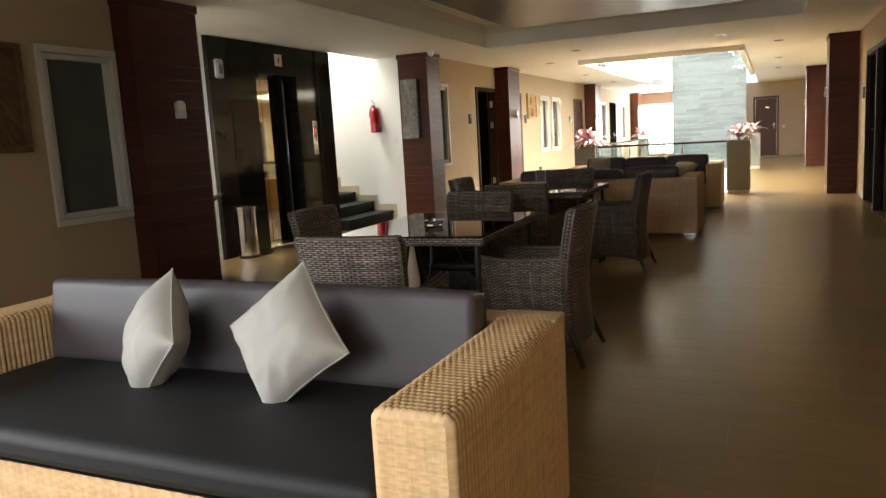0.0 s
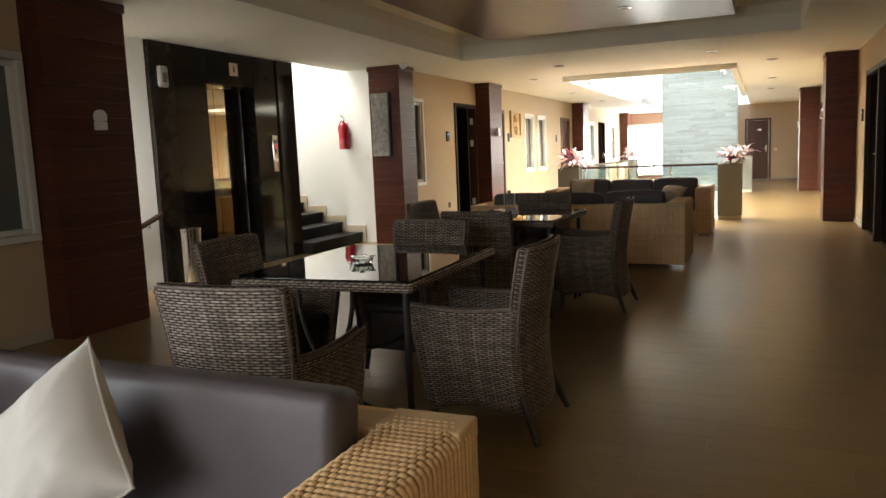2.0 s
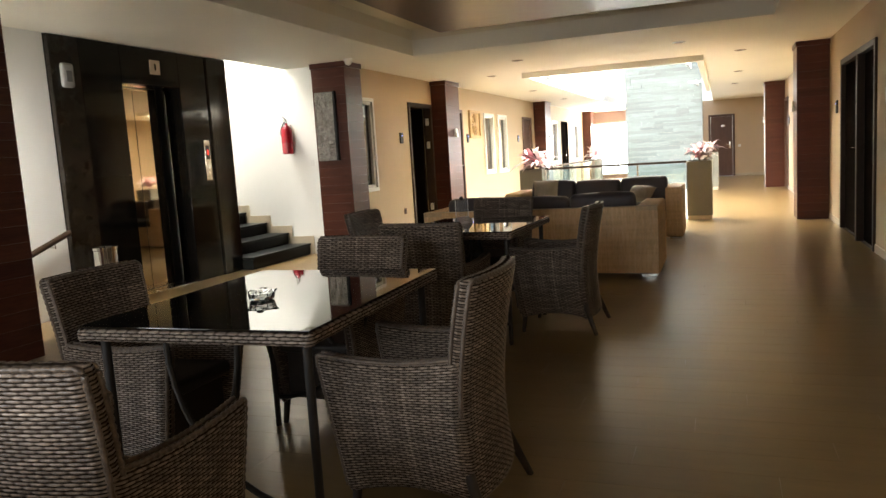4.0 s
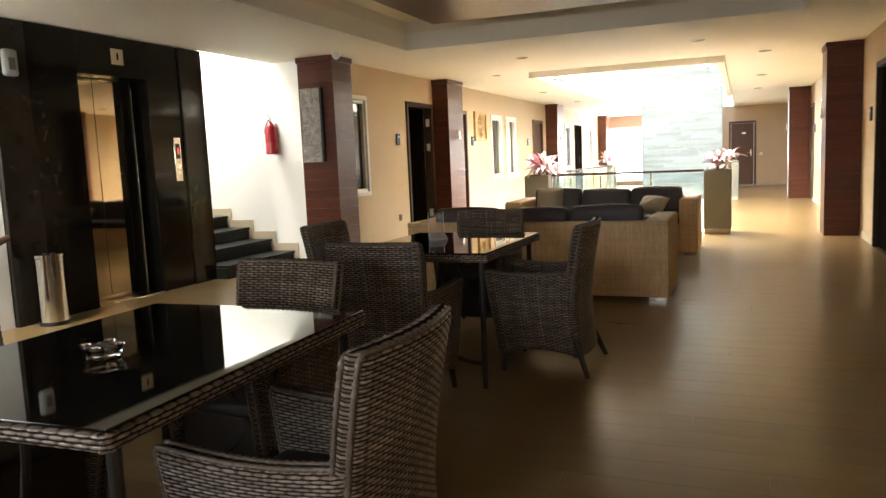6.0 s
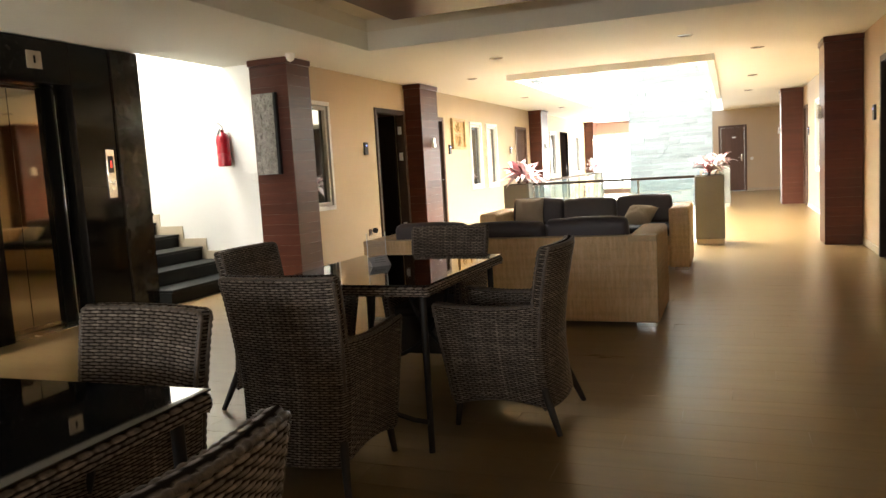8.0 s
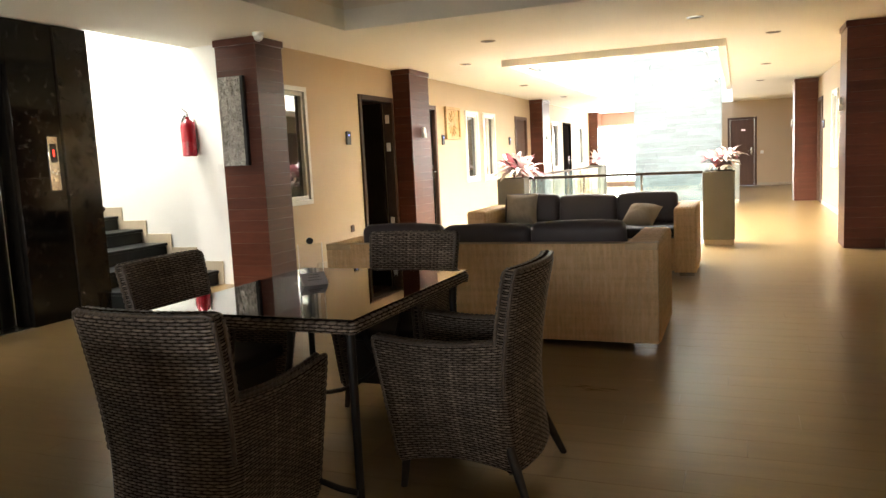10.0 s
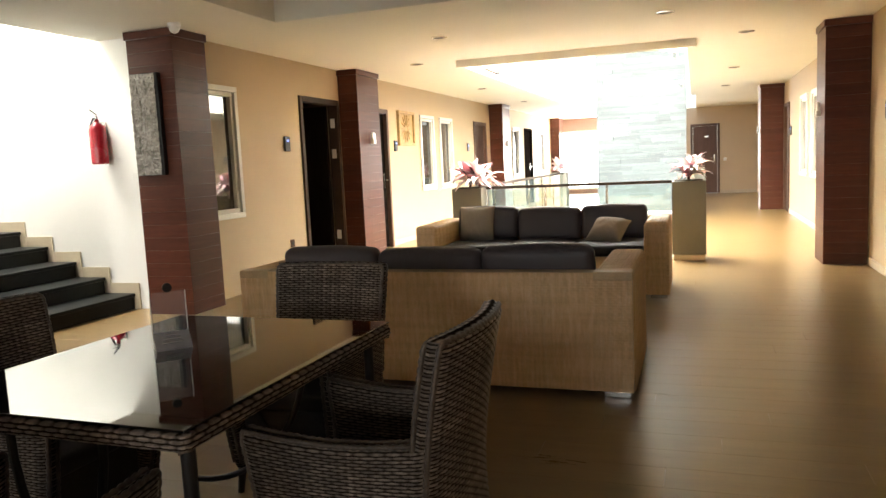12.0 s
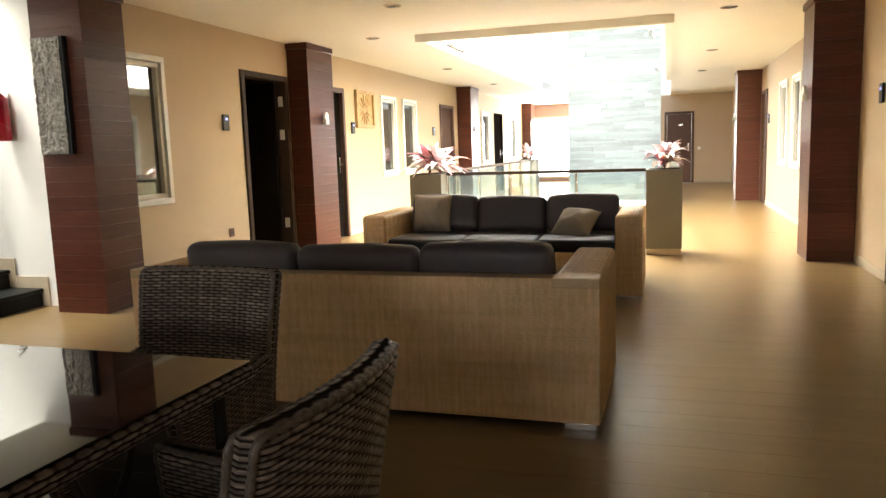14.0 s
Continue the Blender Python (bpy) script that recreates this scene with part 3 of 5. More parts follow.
door("door_1", west(13.52), 1.04, 2.16, M_BLACKDOOR, "open black-brown door leading into a dark room", handle=False, trim=M_RAIL, opened=True)
room = new_bm()
for a in ((-7.6, -7.5, 12.8, 14.3, 0, 2.5), (-7.49, -5.065, 12.8, 12.9, 0, 2.5), (-7.49, -5.065, 14.2, 14.3, 0, 2.5), (-7.49, -5.065, 12.91, 14.19, 2.4, 2.5), (-7.49, -5.065, 12.91, 14.19, -0.1, 0)):
    box(room, *a)
solid("wall_side_room", room, M_DOOR, "dark unlit room behind an open door", "wall")
door("door_2", west(15.24), 0.92, 2.13, M_BLACKDOOR, "closed dark door behind a column", trim=M_DOOR)
door("door_3", west(20.91), 0.98, 2.13, M_DOOR, "closed dark brown door beside a column")
door("door_4", west(25.9), 1.0, 2.13, M_BLACKDOOR, "closed black door far along the corridor")
door("door_5", pose(-0.115, FAR, 0), 0.83, 2.07, M_DOOR, "closed brown door at the corridor's end", plate=True)
door("door_6", pose(XR, 11.45, 0, 0, 0, -90), 2.3, 2.15, M_BLACKDOOR, "closed black double door with steel levers", leaves=2, trim=M_RAIL)
part("mullion", box(new_bm(), 0.2, 0.29, -0.05, 0.028, 0.0, 2.075, 0.006), M_RAIL, bpy.data.objects["door_6"], "dark door post")
for z in (0.35, 1.3, 1.72):
    part("hinge", box(new_bm(), 1.055, 1.079, 0.012, 0.026, z - 0.06, z + 0.06, 0.003), M_STEEL, bpy.data.objects["door_6"], "steel hinge")
door("door_7", pose(XR, 21.14, 0, 0, 0, -90), 0.84, 2.13, M_DOOR, "closed brown door beside a column")

# ---- sofas ----
SW, SD = 2.36, 0.95


def loop_panel(name, w, h, d, material, r=0.03, rib=0.021, wrap=0.0175, amp=0.006, step=0.0035):
    """A woven arm: a strip that goes up one side, over the top and down the other, along the depth d (y)."""
    seg = [("out", h - r), ("arc", r * math.pi / 2), ("top", w - 2 * r), ("arc2", r * math.pi / 2), ("in", h - r)]
    total = sum(s[1] for s in seg)
    s = np.linspace(0, total, int(total / step))
    p, nrm = np.zeros((len(s), 2)), np.zeros((len(s), 2))
    for i, q in enumerate(s):
        a = q
        if a <= seg[0][1]:
            p[i], nrm[i] = (w / 2, a), (1, 0)
            continue
        a -= seg[0][1]
        if a <= seg[1][1]:
            g = a / r
            p[i], nrm[i] = (w / 2 - r + r * math.cos(g), h - r + r * math.sin(g)), (math.cos(g), math.sin(g))
            continue
        a -= seg[1][1]
        if a <= seg[2][1]:
            p[i], nrm[i] = (w / 2 - r - a, h), (0, 1)
            continue
        a -= seg[2][1]
        if a <= seg[3][1]:
            g = math.pi / 2 + a / r
            p[i], nrm[i] = (-w / 2 + r + r * math.cos(g), h - r + r * math.sin(g)), (math.cos(g), math.sin(g))
            continue
        a -= seg[3][1]
        p[i], nrm[i] = (-w / 2, h - r - a), (-1, 0)
    y = np.linspace(0, d, int(d / step))
    S, Y = np.meshgrid(s, y, indexing="ij")
    flat = np.abs(nrm[:, 1])[:, None]
    rib_r = np.abs(np.sin(np.pi * Y / rib)) ** 0.5
    wrap_r = np.abs(np.sin(np.pi * (S / wrap + 0.5 * (np.floor(Y / rib) % 2)))) ** 0.5
    rel = rib_r * (1 - (0.12 + 0.7 * flat) * (1 - wrap_r))
    hgt = amp * rel
    e = 0.016
    rel = np.maximum(rel, 1 - np.minimum(Y, d - Y) / e)
    tuck = e * (1 - np.sqrt(np.clip(1 - np.clip(1 - np.minimum(Y, d - Y) / e, 0, 1) ** 2, 0, 1)))
    hgt = hgt * np.clip(np.minimum(Y, d - Y) / e, 0.15, 1) - tuck
    X = p[:, 0][:, None] + nrm[:, 0][:, None] * hgt
    Z = p[:, 1][:, None] + nrm[:, 1][:, None] * hgt
    verts = np.stack([X, Y, Z], -1)
    uv = np.stack([S, Y], -1)
    return grid_mesh(name, verts, len(s), len(y), uv, material, 1, rel)


def flat_panel(name, w, h, material, stake=0.03, strand=0.012, amp=0.003, step=0.0035, plait=0.7, corner=0.0):
    """A flat woven face in the plane y = 0 that looks to -y."""
    x, z = np.linspace(-w / 2, w / 2, int(w / step)), np.linspace(0, h, int(h / step))
    X, Z = np.meshgrid(x, z)
    rel = weave(X, Z, stake, strand, plait)
    if corner:
        dx, dz = np.abs(X) - (w / 2 - corner), Z - (h - corner)
        out = (dx > 0) & (dz > 0) & (np.hypot(dx, dz) > corner)
        k = np.where(out, corner / np.maximum(np.hypot(dx, dz), 1e-6), 1.0)
        X, Z = np.where(out, np.sign(X) * (w / 2 - corner + dx * k), X), np.where(out, h - corner + dz * k, Z)
    verts = np.stack([X, -amp * rel, Z], -1)
    return grid_mesh(name, verts, len(z), len(x), np.stack([X, Z], -1), material, 1, 0.52 + 0.48 * rel)


def cushion_mesh(name, w, d, h, material, puff=0.018, r=0.035, n=16):
    """A soft block: rounded edges, faces that swell a little, a slack seam."""
    b = new_bm()
    box(b, -w / 2, w / 2, -d / 2, d / 2, 0, h, r, 4)
    long = [e for e in b.edges if e.calc_length() > 0.12]
    bmesh.ops.subdivide_edges(b, edges=long, cuts=9, use_grid_fill=True)
    for v in b.verts:
        fx, fy, fz = (1 - min(1, abs(2 * v.co.x / w)) ** 2), (1 - min(1, abs(2 * v.co.y / d)) ** 2), (1 - min(1, abs(2 * v.co.z / h - 1)) ** 2)
        wob = noise.noise(v.co * 7) * 0.004
        v.co.z += (puff * fx * fy + wob) * (1 if v.co.z > h * 0.4 else 0)
        v.co.y += math.copysign(puff * fx * fz, v.co.y)
        v.co.x += math.copysign(puff * 0.4 * fy * fz, v.co.x)
    return mesh_of(name, b, material, 60)


ARM_END = flat_panel("arm_end", 0.17, 0.621, M_RATTAN, 0.026, 0.0105, step=0.004, corner=0.016)


def sofa(m, label, seats, backs, skew, wide, step):
    """Local: front at y = 0, back at y = SD, middle at x = 0."""
    s = thing("sofa", label, "sofa", "rattan sofas", "", m)
    arm_mesh = loop_panel("arm", 0.2, 0.635, SD - 0.03, M_RATTAN, step=step)
    for k in (-1, 1):
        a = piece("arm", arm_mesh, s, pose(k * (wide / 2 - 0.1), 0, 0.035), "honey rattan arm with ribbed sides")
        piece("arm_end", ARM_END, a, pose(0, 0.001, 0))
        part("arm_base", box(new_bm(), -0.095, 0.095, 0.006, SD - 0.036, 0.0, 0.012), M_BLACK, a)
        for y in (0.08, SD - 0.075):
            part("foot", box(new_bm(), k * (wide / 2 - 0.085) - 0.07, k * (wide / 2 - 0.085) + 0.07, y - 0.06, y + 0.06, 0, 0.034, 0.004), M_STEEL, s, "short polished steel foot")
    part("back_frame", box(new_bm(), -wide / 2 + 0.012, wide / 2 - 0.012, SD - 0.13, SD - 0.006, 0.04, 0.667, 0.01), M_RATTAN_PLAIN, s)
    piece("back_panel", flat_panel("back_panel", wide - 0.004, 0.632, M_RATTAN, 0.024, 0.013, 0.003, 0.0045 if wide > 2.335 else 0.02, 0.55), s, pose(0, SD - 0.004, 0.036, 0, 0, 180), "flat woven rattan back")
    for k in (-1, 1):
        part("back_end", box(new_bm(), k * (wide / 2 - 0.006) - 0.005, k * (wide / 2 - 0.006) + 0.005, SD - 0.128, SD - 0.008, 0.036, 0.662, 0.004), M_RATTAN_PLAIN, s)
        part("back_cap", box(new_bm(), k * (wide / 2 - 0.1) - 0.101, k * (wide / 2 - 0.1) + 0.101, SD - 0.115, SD + 0.001, 0.625, 0.6735, 0.008, 3), M_RATTAN_PLAIN, s, "smooth wrapped rattan corner")
    piece("front_panel", flat_panel("front_panel", wide - 0.4, 0.32, M_RATTAN, 0.03, 0.012, 0.003, 0.005), s, pose(0, 0.02, 0.05))
    part("seat_base", box(new_bm(), -wide / 2 + 0.203, wide / 2 - 0.203, 0.026, SD - 0.136, 0.05, 0.37), M_BLACK, s)
    w = (wide - 0.41) / seats
    for i in range(seats):
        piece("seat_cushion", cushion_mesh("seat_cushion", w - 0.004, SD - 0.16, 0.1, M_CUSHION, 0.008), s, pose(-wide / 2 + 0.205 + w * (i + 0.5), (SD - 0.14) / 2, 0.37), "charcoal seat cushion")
    w = (wide - 0.42) / backs
    for i in range(backs):
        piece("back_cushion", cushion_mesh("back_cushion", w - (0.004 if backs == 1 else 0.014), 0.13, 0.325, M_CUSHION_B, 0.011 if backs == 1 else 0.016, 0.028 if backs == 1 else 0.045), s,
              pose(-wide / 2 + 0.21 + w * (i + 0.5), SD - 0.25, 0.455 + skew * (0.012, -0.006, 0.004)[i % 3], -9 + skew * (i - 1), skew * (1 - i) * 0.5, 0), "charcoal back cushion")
    return s


sofa(pose(-1.69, 1.5, 0), "honey rattan sofa with charcoal cushions and grey pillows", 1, 1, 0.0, 2.28, 0.0045)
sofa(pose(-1.86, 8.84 + SD, 0, 0, 0, 180), "honey rattan sofa with charcoal cushions, seen from its back", 3, 3, 1.0, 2.34, 0.0055)
sofa(pose(-1.775, 11.64, 0), "honey rattan sofa with charcoal cushions beside grey planters", 3, 3, 1.2, 2.33, 0.0065)


def pillow(m, label, size, material, seed):
    """A square scatter cushion: fat in the middle, thin pointed corners, piped seam, creases."""
    p = thing("pillow", label, "pillow", "", "", m)
    n = 44
    t = np.linspace(-1, 1, n)
    U, V = np.meshgrid(t, t)
    body = np.clip((1 - np.abs(U) ** 3.2) * (1 - np.abs(V) ** 3.2), 0, 1) ** 0.62
    verts = []
    for sgn in (1, -1):
        crease = np.array([[noise.noise(Vector((u * 2.2 + seed, v * 2.2, sgn * 3.0))) * 0.5 + noise.noise(Vector((u * 6 + seed, v * 3, sgn))) * 0.25 for u in t] for v in t])
        fold = np.array([[noise.noise(Vector((u * 2.6 + v * 1.8 + seed, v * 0.8 - u, sgn * 2.0))) for u in t] for v in t])
        z = sgn * (0.098 * body + 0.012 * crease * body ** 0.7 - 0.012 * np.abs(fold) ** 0.6 * body ** 0.5 * np.clip(np.maximum(np.abs(U), np.abs(V)), 0.3, 1))
        px = U * size / 2 * (1 - 0.07 * (1 - V ** 2))
        py = V * size / 2 * (1 - 0.07 * (1 - U ** 2))
        verts.append(np.stack([px, z, py], -1))
    uv = np.stack([U, V], -1)
    me = grid_mesh("cover", np.stack(verts), n, n, np.stack([uv, uv]), material, 2)
    piece("cover", me, p)
    rim = []
    for i in range(4 * 14):
        k, f = divmod(i, 14)
        a = -1 + 2 * f / 14
        u, v = ((a, -1), (1, a), (-a, 1), (-1, -a))[k]
        rim.append((u * size / 2 * (1 - 0.07 * (1 - v ** 2)), 0, v * size / 2 * (1 - 0.07 * (1 - u ** 2))))
    rim.append(rim[0])
    part("piping", tube(new_bm(), rim, 0.004, 6), material, p, smooth=60)
    return p


def leaning(x, y, z, yaw, lean, roll):
    return pose(x, y, z, 0, 0, yaw) @ pose(0, 0, 0, -lean) @ pose(0, 0, 0, 0, roll)


pillow(leaning(-1.89, 2.01, 0.632, -34, 20, 40), "grey cotton pillow leaning on a sofa", 0.34, M_PILLOW, 1.0)
pillow(leaning(-1.335, 2.005, 0.658, -6, 20, 50), "grey cotton pillow set on its corner", 0.355, M_PILLOW, 5.0)
pillow(leaning(-2.5, 12.24, 0.635, 0, 14, 0), "taupe cotton pillow upright in a sofa corner", 0.36, M_PILLOW_B, 9.0)
pillow(leaning(-1.17, 12.1, 0.565, -8, 58, 7), "taupe cotton pillow slumped on a sofa seat", 0.34, M_PILLOW_B, 13.0)

# ---- dining sets ----
CW = 0.51


def chair_parts():
    """Local: the chair faces -y; its back is at y = 0 at the top."""
    c = thing("wicker_chair", "grey-brown wicker armchair with a dark seat pad", "chair", "chairs round the tables", "")

    def half(z):
        """Half the chair's width: it narrows towards the floor."""
        return CW / 2 * (0.89 + 0.13 * (z - 0.1) / 0.77)

    def rear(z):
        """How far back the backrest stands: bowed, out at the top and again at the foot."""
        up, low = np.clip((z - 0.4) / 0.47, 0, 1), np.clip((0.4 - z) / 0.32, 0, 1)
        return -0.068 + 0.068 * up ** 1.6 + 0.035 * low ** 1.8

    def back_mid(U, V):
        z = 0.1 + V
        k = 2 * U / CW - 1
        bow = 0.035 * (1 - k ** 2)
        return np.stack([k * half(z), rear(z) + bow - 0.02, z], -1)

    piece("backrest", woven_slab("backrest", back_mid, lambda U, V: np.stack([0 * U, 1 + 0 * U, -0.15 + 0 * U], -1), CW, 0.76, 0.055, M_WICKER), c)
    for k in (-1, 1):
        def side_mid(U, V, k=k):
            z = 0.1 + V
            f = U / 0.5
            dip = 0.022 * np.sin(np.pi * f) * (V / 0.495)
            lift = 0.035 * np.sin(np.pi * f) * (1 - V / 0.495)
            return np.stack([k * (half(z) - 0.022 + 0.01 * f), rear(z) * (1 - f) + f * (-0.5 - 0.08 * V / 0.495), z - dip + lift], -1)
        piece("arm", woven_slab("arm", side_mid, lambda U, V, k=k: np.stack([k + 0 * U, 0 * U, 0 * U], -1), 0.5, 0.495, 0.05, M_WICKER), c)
    edge = [(0.004, v) for v in np.linspace(0.3, 0.74, 13)] + [(u, 0.752) for u in np.linspace(0.02, CW - 0.02, 16)] + [(CW - 0.004, v) for v in np.linspace(0.74, 0.3, 13)]
    for k in (-1, 1):
        line = [tuple(back_mid(np.float64(u), np.float64(v)) + np.array((0, 0.02 * k, 0))) for u, v in edge]
        part("edging", cord(new_bm(), line, 0.0078, 0.024), M_CORD, c, "braided wicker edging", smooth=60)
        for s in (-1, 1):
            arm = [tuple(side_mid(np.float64(u), np.float64(0.495), s) + np.array((0.016 * k, 0, 0.002))) for u in np.linspace(0.03, 0.49, 12)]
            arm += [tuple(side_mid(np.float64(0.497), np.float64(v), s) + np.array((0.016 * k, 0, 0))) for v in np.linspace(0.475, 0.03, 12)]
            part("edging", cord(new_bm(), arm, 0.0078, 0.024), M_CORD, c, "braided wicker edging", smooth=60)
    part("seat", box(new_bm(), -CW / 2 + 0.07, CW / 2 - 0.07, -0.49, -0.07, 0.13, 0.36, 0.015), M_WICKER_LEG, c)
    piece("seat_pad", cushion_mesh("seat_pad", CW - 0.105, 0.45, 0.06, M_SEATCUSH, 0.012, 0.02), c, pose(0, -0.3, 0.36), "dark brown seat pad")
    for x, y, dx, dy in ((-0.2, -0.47, -0.02, -0.02), (0.2, -0.47, 0.02, -0.02), (-0.215, -0.06, -0.05, 0.08), (0.215, -0.06, 0.05, 0.08)):
        part("leg", cyl(new_bm(), (x, y, 0.2), (x + dx, y + dy, 0.0), 0.02, 0.013, 12), M_WICKER_LEG, c)
    return c


base_chair = chair_parts()
CHAIRS = [(-0.86, 4.155, -90), (-1.63, 2.872, 183), (-2.67, 4.15, 92), (-1.88, 5.2, -5), (-1.815, 5.775, 180), (-0.937, 6.85, -91), (-2.75, 6.86, 90), (-1.89, 7.9, 0)]
base_chair.matrix_basis = pose(CHAIRS[0][0], CHAIRS[0][1], 0, 0, 0, CHAIRS[0][2])
for x, y, a in CHAIRS[1:]:
    copy_thing(base_chair, pose(x, y, 0, 0, 0, a))


def dining_table(m, w, d):
    """Local: middle at the origin; wicker rim, smoked glass, four slim corner legs with bowed braces in the short sides."""
    t = thing("dining_table", "wicker-edged dining table with a smoked glass top", "table", "dining tables", "", m)
    top = 0.745
    for k in (-1, 1):
        def long_mid(U, V, k=k):
            return np.stack([U - w / 2, k * (d / 2 - 0.02) + 0 * U, top - 0.047 + V], -1)

        def side_mid(U, V, k=k):
            return np.stack([k * (w / 2 - 0.02) + 0 * U, U - d / 2, top - 0.047 + V], -1)
        piece("rim", woven_slab("rim", long_mid, lambda U, V, k=k: np.stack([0 * U, k + 0 * U, 0 * U], -1), w, 0.044, 0.04, M_WICKER, edge=0.018), t)
        piece("rim", woven_slab("rim", side_mid, lambda U, V, k=k: np.stack([k + 0 * U, 0 * U, 0 * U], -1), d, 0.044, 0.04, M_WICKER, edge=0.018), t)
    part("tabletop", box(new_bm(), -w / 2 + 0.03, w / 2 - 0.03, -d / 2 + 0.03, d / 2 - 0.03, top - 0.05, top - 0.006), M_BLACK, t)
    part("glass_top", box(new_bm(), -w / 2 + 0.004, w / 2 - 0.004, -d / 2 + 0.004, d / 2 - 0.004, top, top + 0.0055, 0.0015), M_TABLEGLASS, t, "smoked glass sheet")
    for sx in (-1, 1):
        for sy in (-1, 1):
            x, y = sx * (w / 2 - 0.055), sy * (d / 2 - 0.07)
            leg = part("leg", cyl(new_bm(), (x, y, top - 0.05), (x, y, 0), 0.016, 0.014, 12), M_TUBE, t)
            pts = [(-sx * 0.13 + (x + sx * 0.13) * (1 - math.cos(a)), y - sx * 0.012, top - 0.05 - (top - 0.19) * math.sin(a)) for a in np.linspace(0, math.pi / 2, 12)]
            part("brace", tube(new_bm(), pts, 0.011), M_TUBE, leg, "bowed dark tube")
    return t


dining_table(pose(-1.745, 4.19, 0, 0, 0, 2), 0.89, 1.16)
dining_table(pose(-1.79, 6.74, 0, 0, 0, -1), 0.86, 1.04)

# ---- lift lobby ----
lift = tagged(part("wall_lift", wall_cells(new_bm(), "x", -5.95, -5.775, 6.875, 9.36, 0, CEIL - 0.002, [(7.72, 8.56, 0, 2.17)]), M_GRANITE), "polished black granite wall round a lift door", "wall", "", "structure")
for a in ((6.875, 7.21, 0.0, 2.553, M_GRANITE_B), (7.214, 7.715, 0.0, 1.25, M_GRANITE), (7.214, 7.715, 1.253, 2.553, M_GRANITE), (7.718, 8.562, 2.174, 2.553, M_GRANITE),
          (8.565, 9.03, 0.0, 1.25, M_GRANITE), (8.565, 9.03, 1.253, 2.553, M_GRANITE)):
    part("stone_panel", box(new_bm(), -5.774, -5.73, a[0], a[1], a[2] + 0.001, a[3], 0.002, 1), a[4], lift)
part("stone_panel", box(new_bm(), -5.774, -5.71, 9.034, 9.385, 0.001, 2.553, 0.002, 1), M_GRANITE_B, lift)
solid("wall_lift_back", box(new_bm(), -6.7, -6.1, 7.3, 9.19, 0, CEIL), M_BLACK, "dark wall behind the lift door", "wall")
for a in ((7.68, 7.719, 0.0, 2.21), (8.561, 8.6, 0.0, 2.21), (7.719, 8.561, 2.171, 2.21)):
    part("reveal", box(new_bm(), -5.985, -5.951, a[0], a[1], a[2], a[3]), M_GRANITE, lift)
ld = thing("lift_door", "mirror-polished steel lift door in black granite", "lift door", "", "structure", pose(-5.962, 8.14, 0))
for y0, y1 in ((-0.415, -0.056), (-0.052, 0.29)):
    part("door_leaf", box(new_bm(), -0.02, 0.0, y0, y1, 0.012, 2.165, 0.003), M_MIRROR, ld)
# A black band, then a narrow chrome one, fill the opening's right end.
part("black_strip", box(new_bm(), -0.02, 0.012, 0.294, 0.4, 0.012, 2.165, 0.003), M_BLACK, ld, "black upright strip beside the lift leaves")
part("chrome_strip", box(new_bm(), -0.018, 0.03, 0.402, 0.4185, 0.012, 2.165, 0.006, 3), M_CHROME, ld, "narrow chrome upright strip beside the lift leaves")
part("sill", box(new_bm(), -0.02, 0.22, -0.39, 0.39, 0.0005, 0.008, 0.002), M_STEEL, ld)

sign = thing("floor_sign", "small cream floor number plate above a lift", "sign", "", "", pose(-5.73, 8.2, 2.29))
part("plate", box(new_bm(), 0, 0.008, -0.075, 0.075, 0, 0.15, 0.003), M_SKIRT, sign)
part("numeral", box(new_bm(), 0.009, 0.011, -0.01, 0.01, 0.045, 0.11), M_GRANITE_B, sign)
lamp = thing("emergency_lamp", "grey rounded emergency unit on dark stone", "lamp", "", "", pose(-5.73, 7.03, 2.08))
part("housing", box(new_bm(), 0, 0.045, -0.07, 0.07, 0, 0.22, 0.03, 4), M_GREYPL, lamp)
part("lens", box(new_bm(), 0.046, 0.052, -0.03, 0.03, 0.05, 0.15, 0.002), M_SCREEN, lamp, "grey lens")
panel = thing("call_panel", "narrow steel lift call panel with a dark display", "control panel", "", "", pose(-5.73, 8.92, 1.14))
part("plate", box(new_bm(), 0, 0.008, -0.05, 0.05, 0, 0.46, 0.003), M_STEEL, panel)
part("display", box(new_bm(), 0.0085, 0.011, -0.032, 0.032, 0.24, 0.4, 0.001), M_BLACK, panel, "black glass display")
part("indicator", box(new_bm(), 0.0115, 0.013, -0.008, 0.008, 0.29, 0.35), glow("red_indicator", (1.0, 0.05, 0.03), 0.8), panel, "red lit figure")
for z in (0.09, 0.17):
    part("button", cyl(new_bm(), (0.008, 0, z), (0.014, 0, z), 0.018), M_CHROME, panel)

b = thing("ash_bin", "tall chrome cylinder bin with an open top", "bin", "", "", pose(-5.56, 7.07, 0))
part("body", lathe(new_bm(), [(0.105, 0), (0.115, 0.006), (0.115, 0.57), (0.12, 0.575), (0.12, 0.6), (0.1, 0.6), (0.098, 0.5), (0.02, 0.5)], 32), M_CHROME, b)
part("base_ring", lathe(new_bm(), [(0.118, 0.0), (0.12, 0.004), (0.12, 0.03), (0.116, 0.034)], 32), M_BLACK, b)


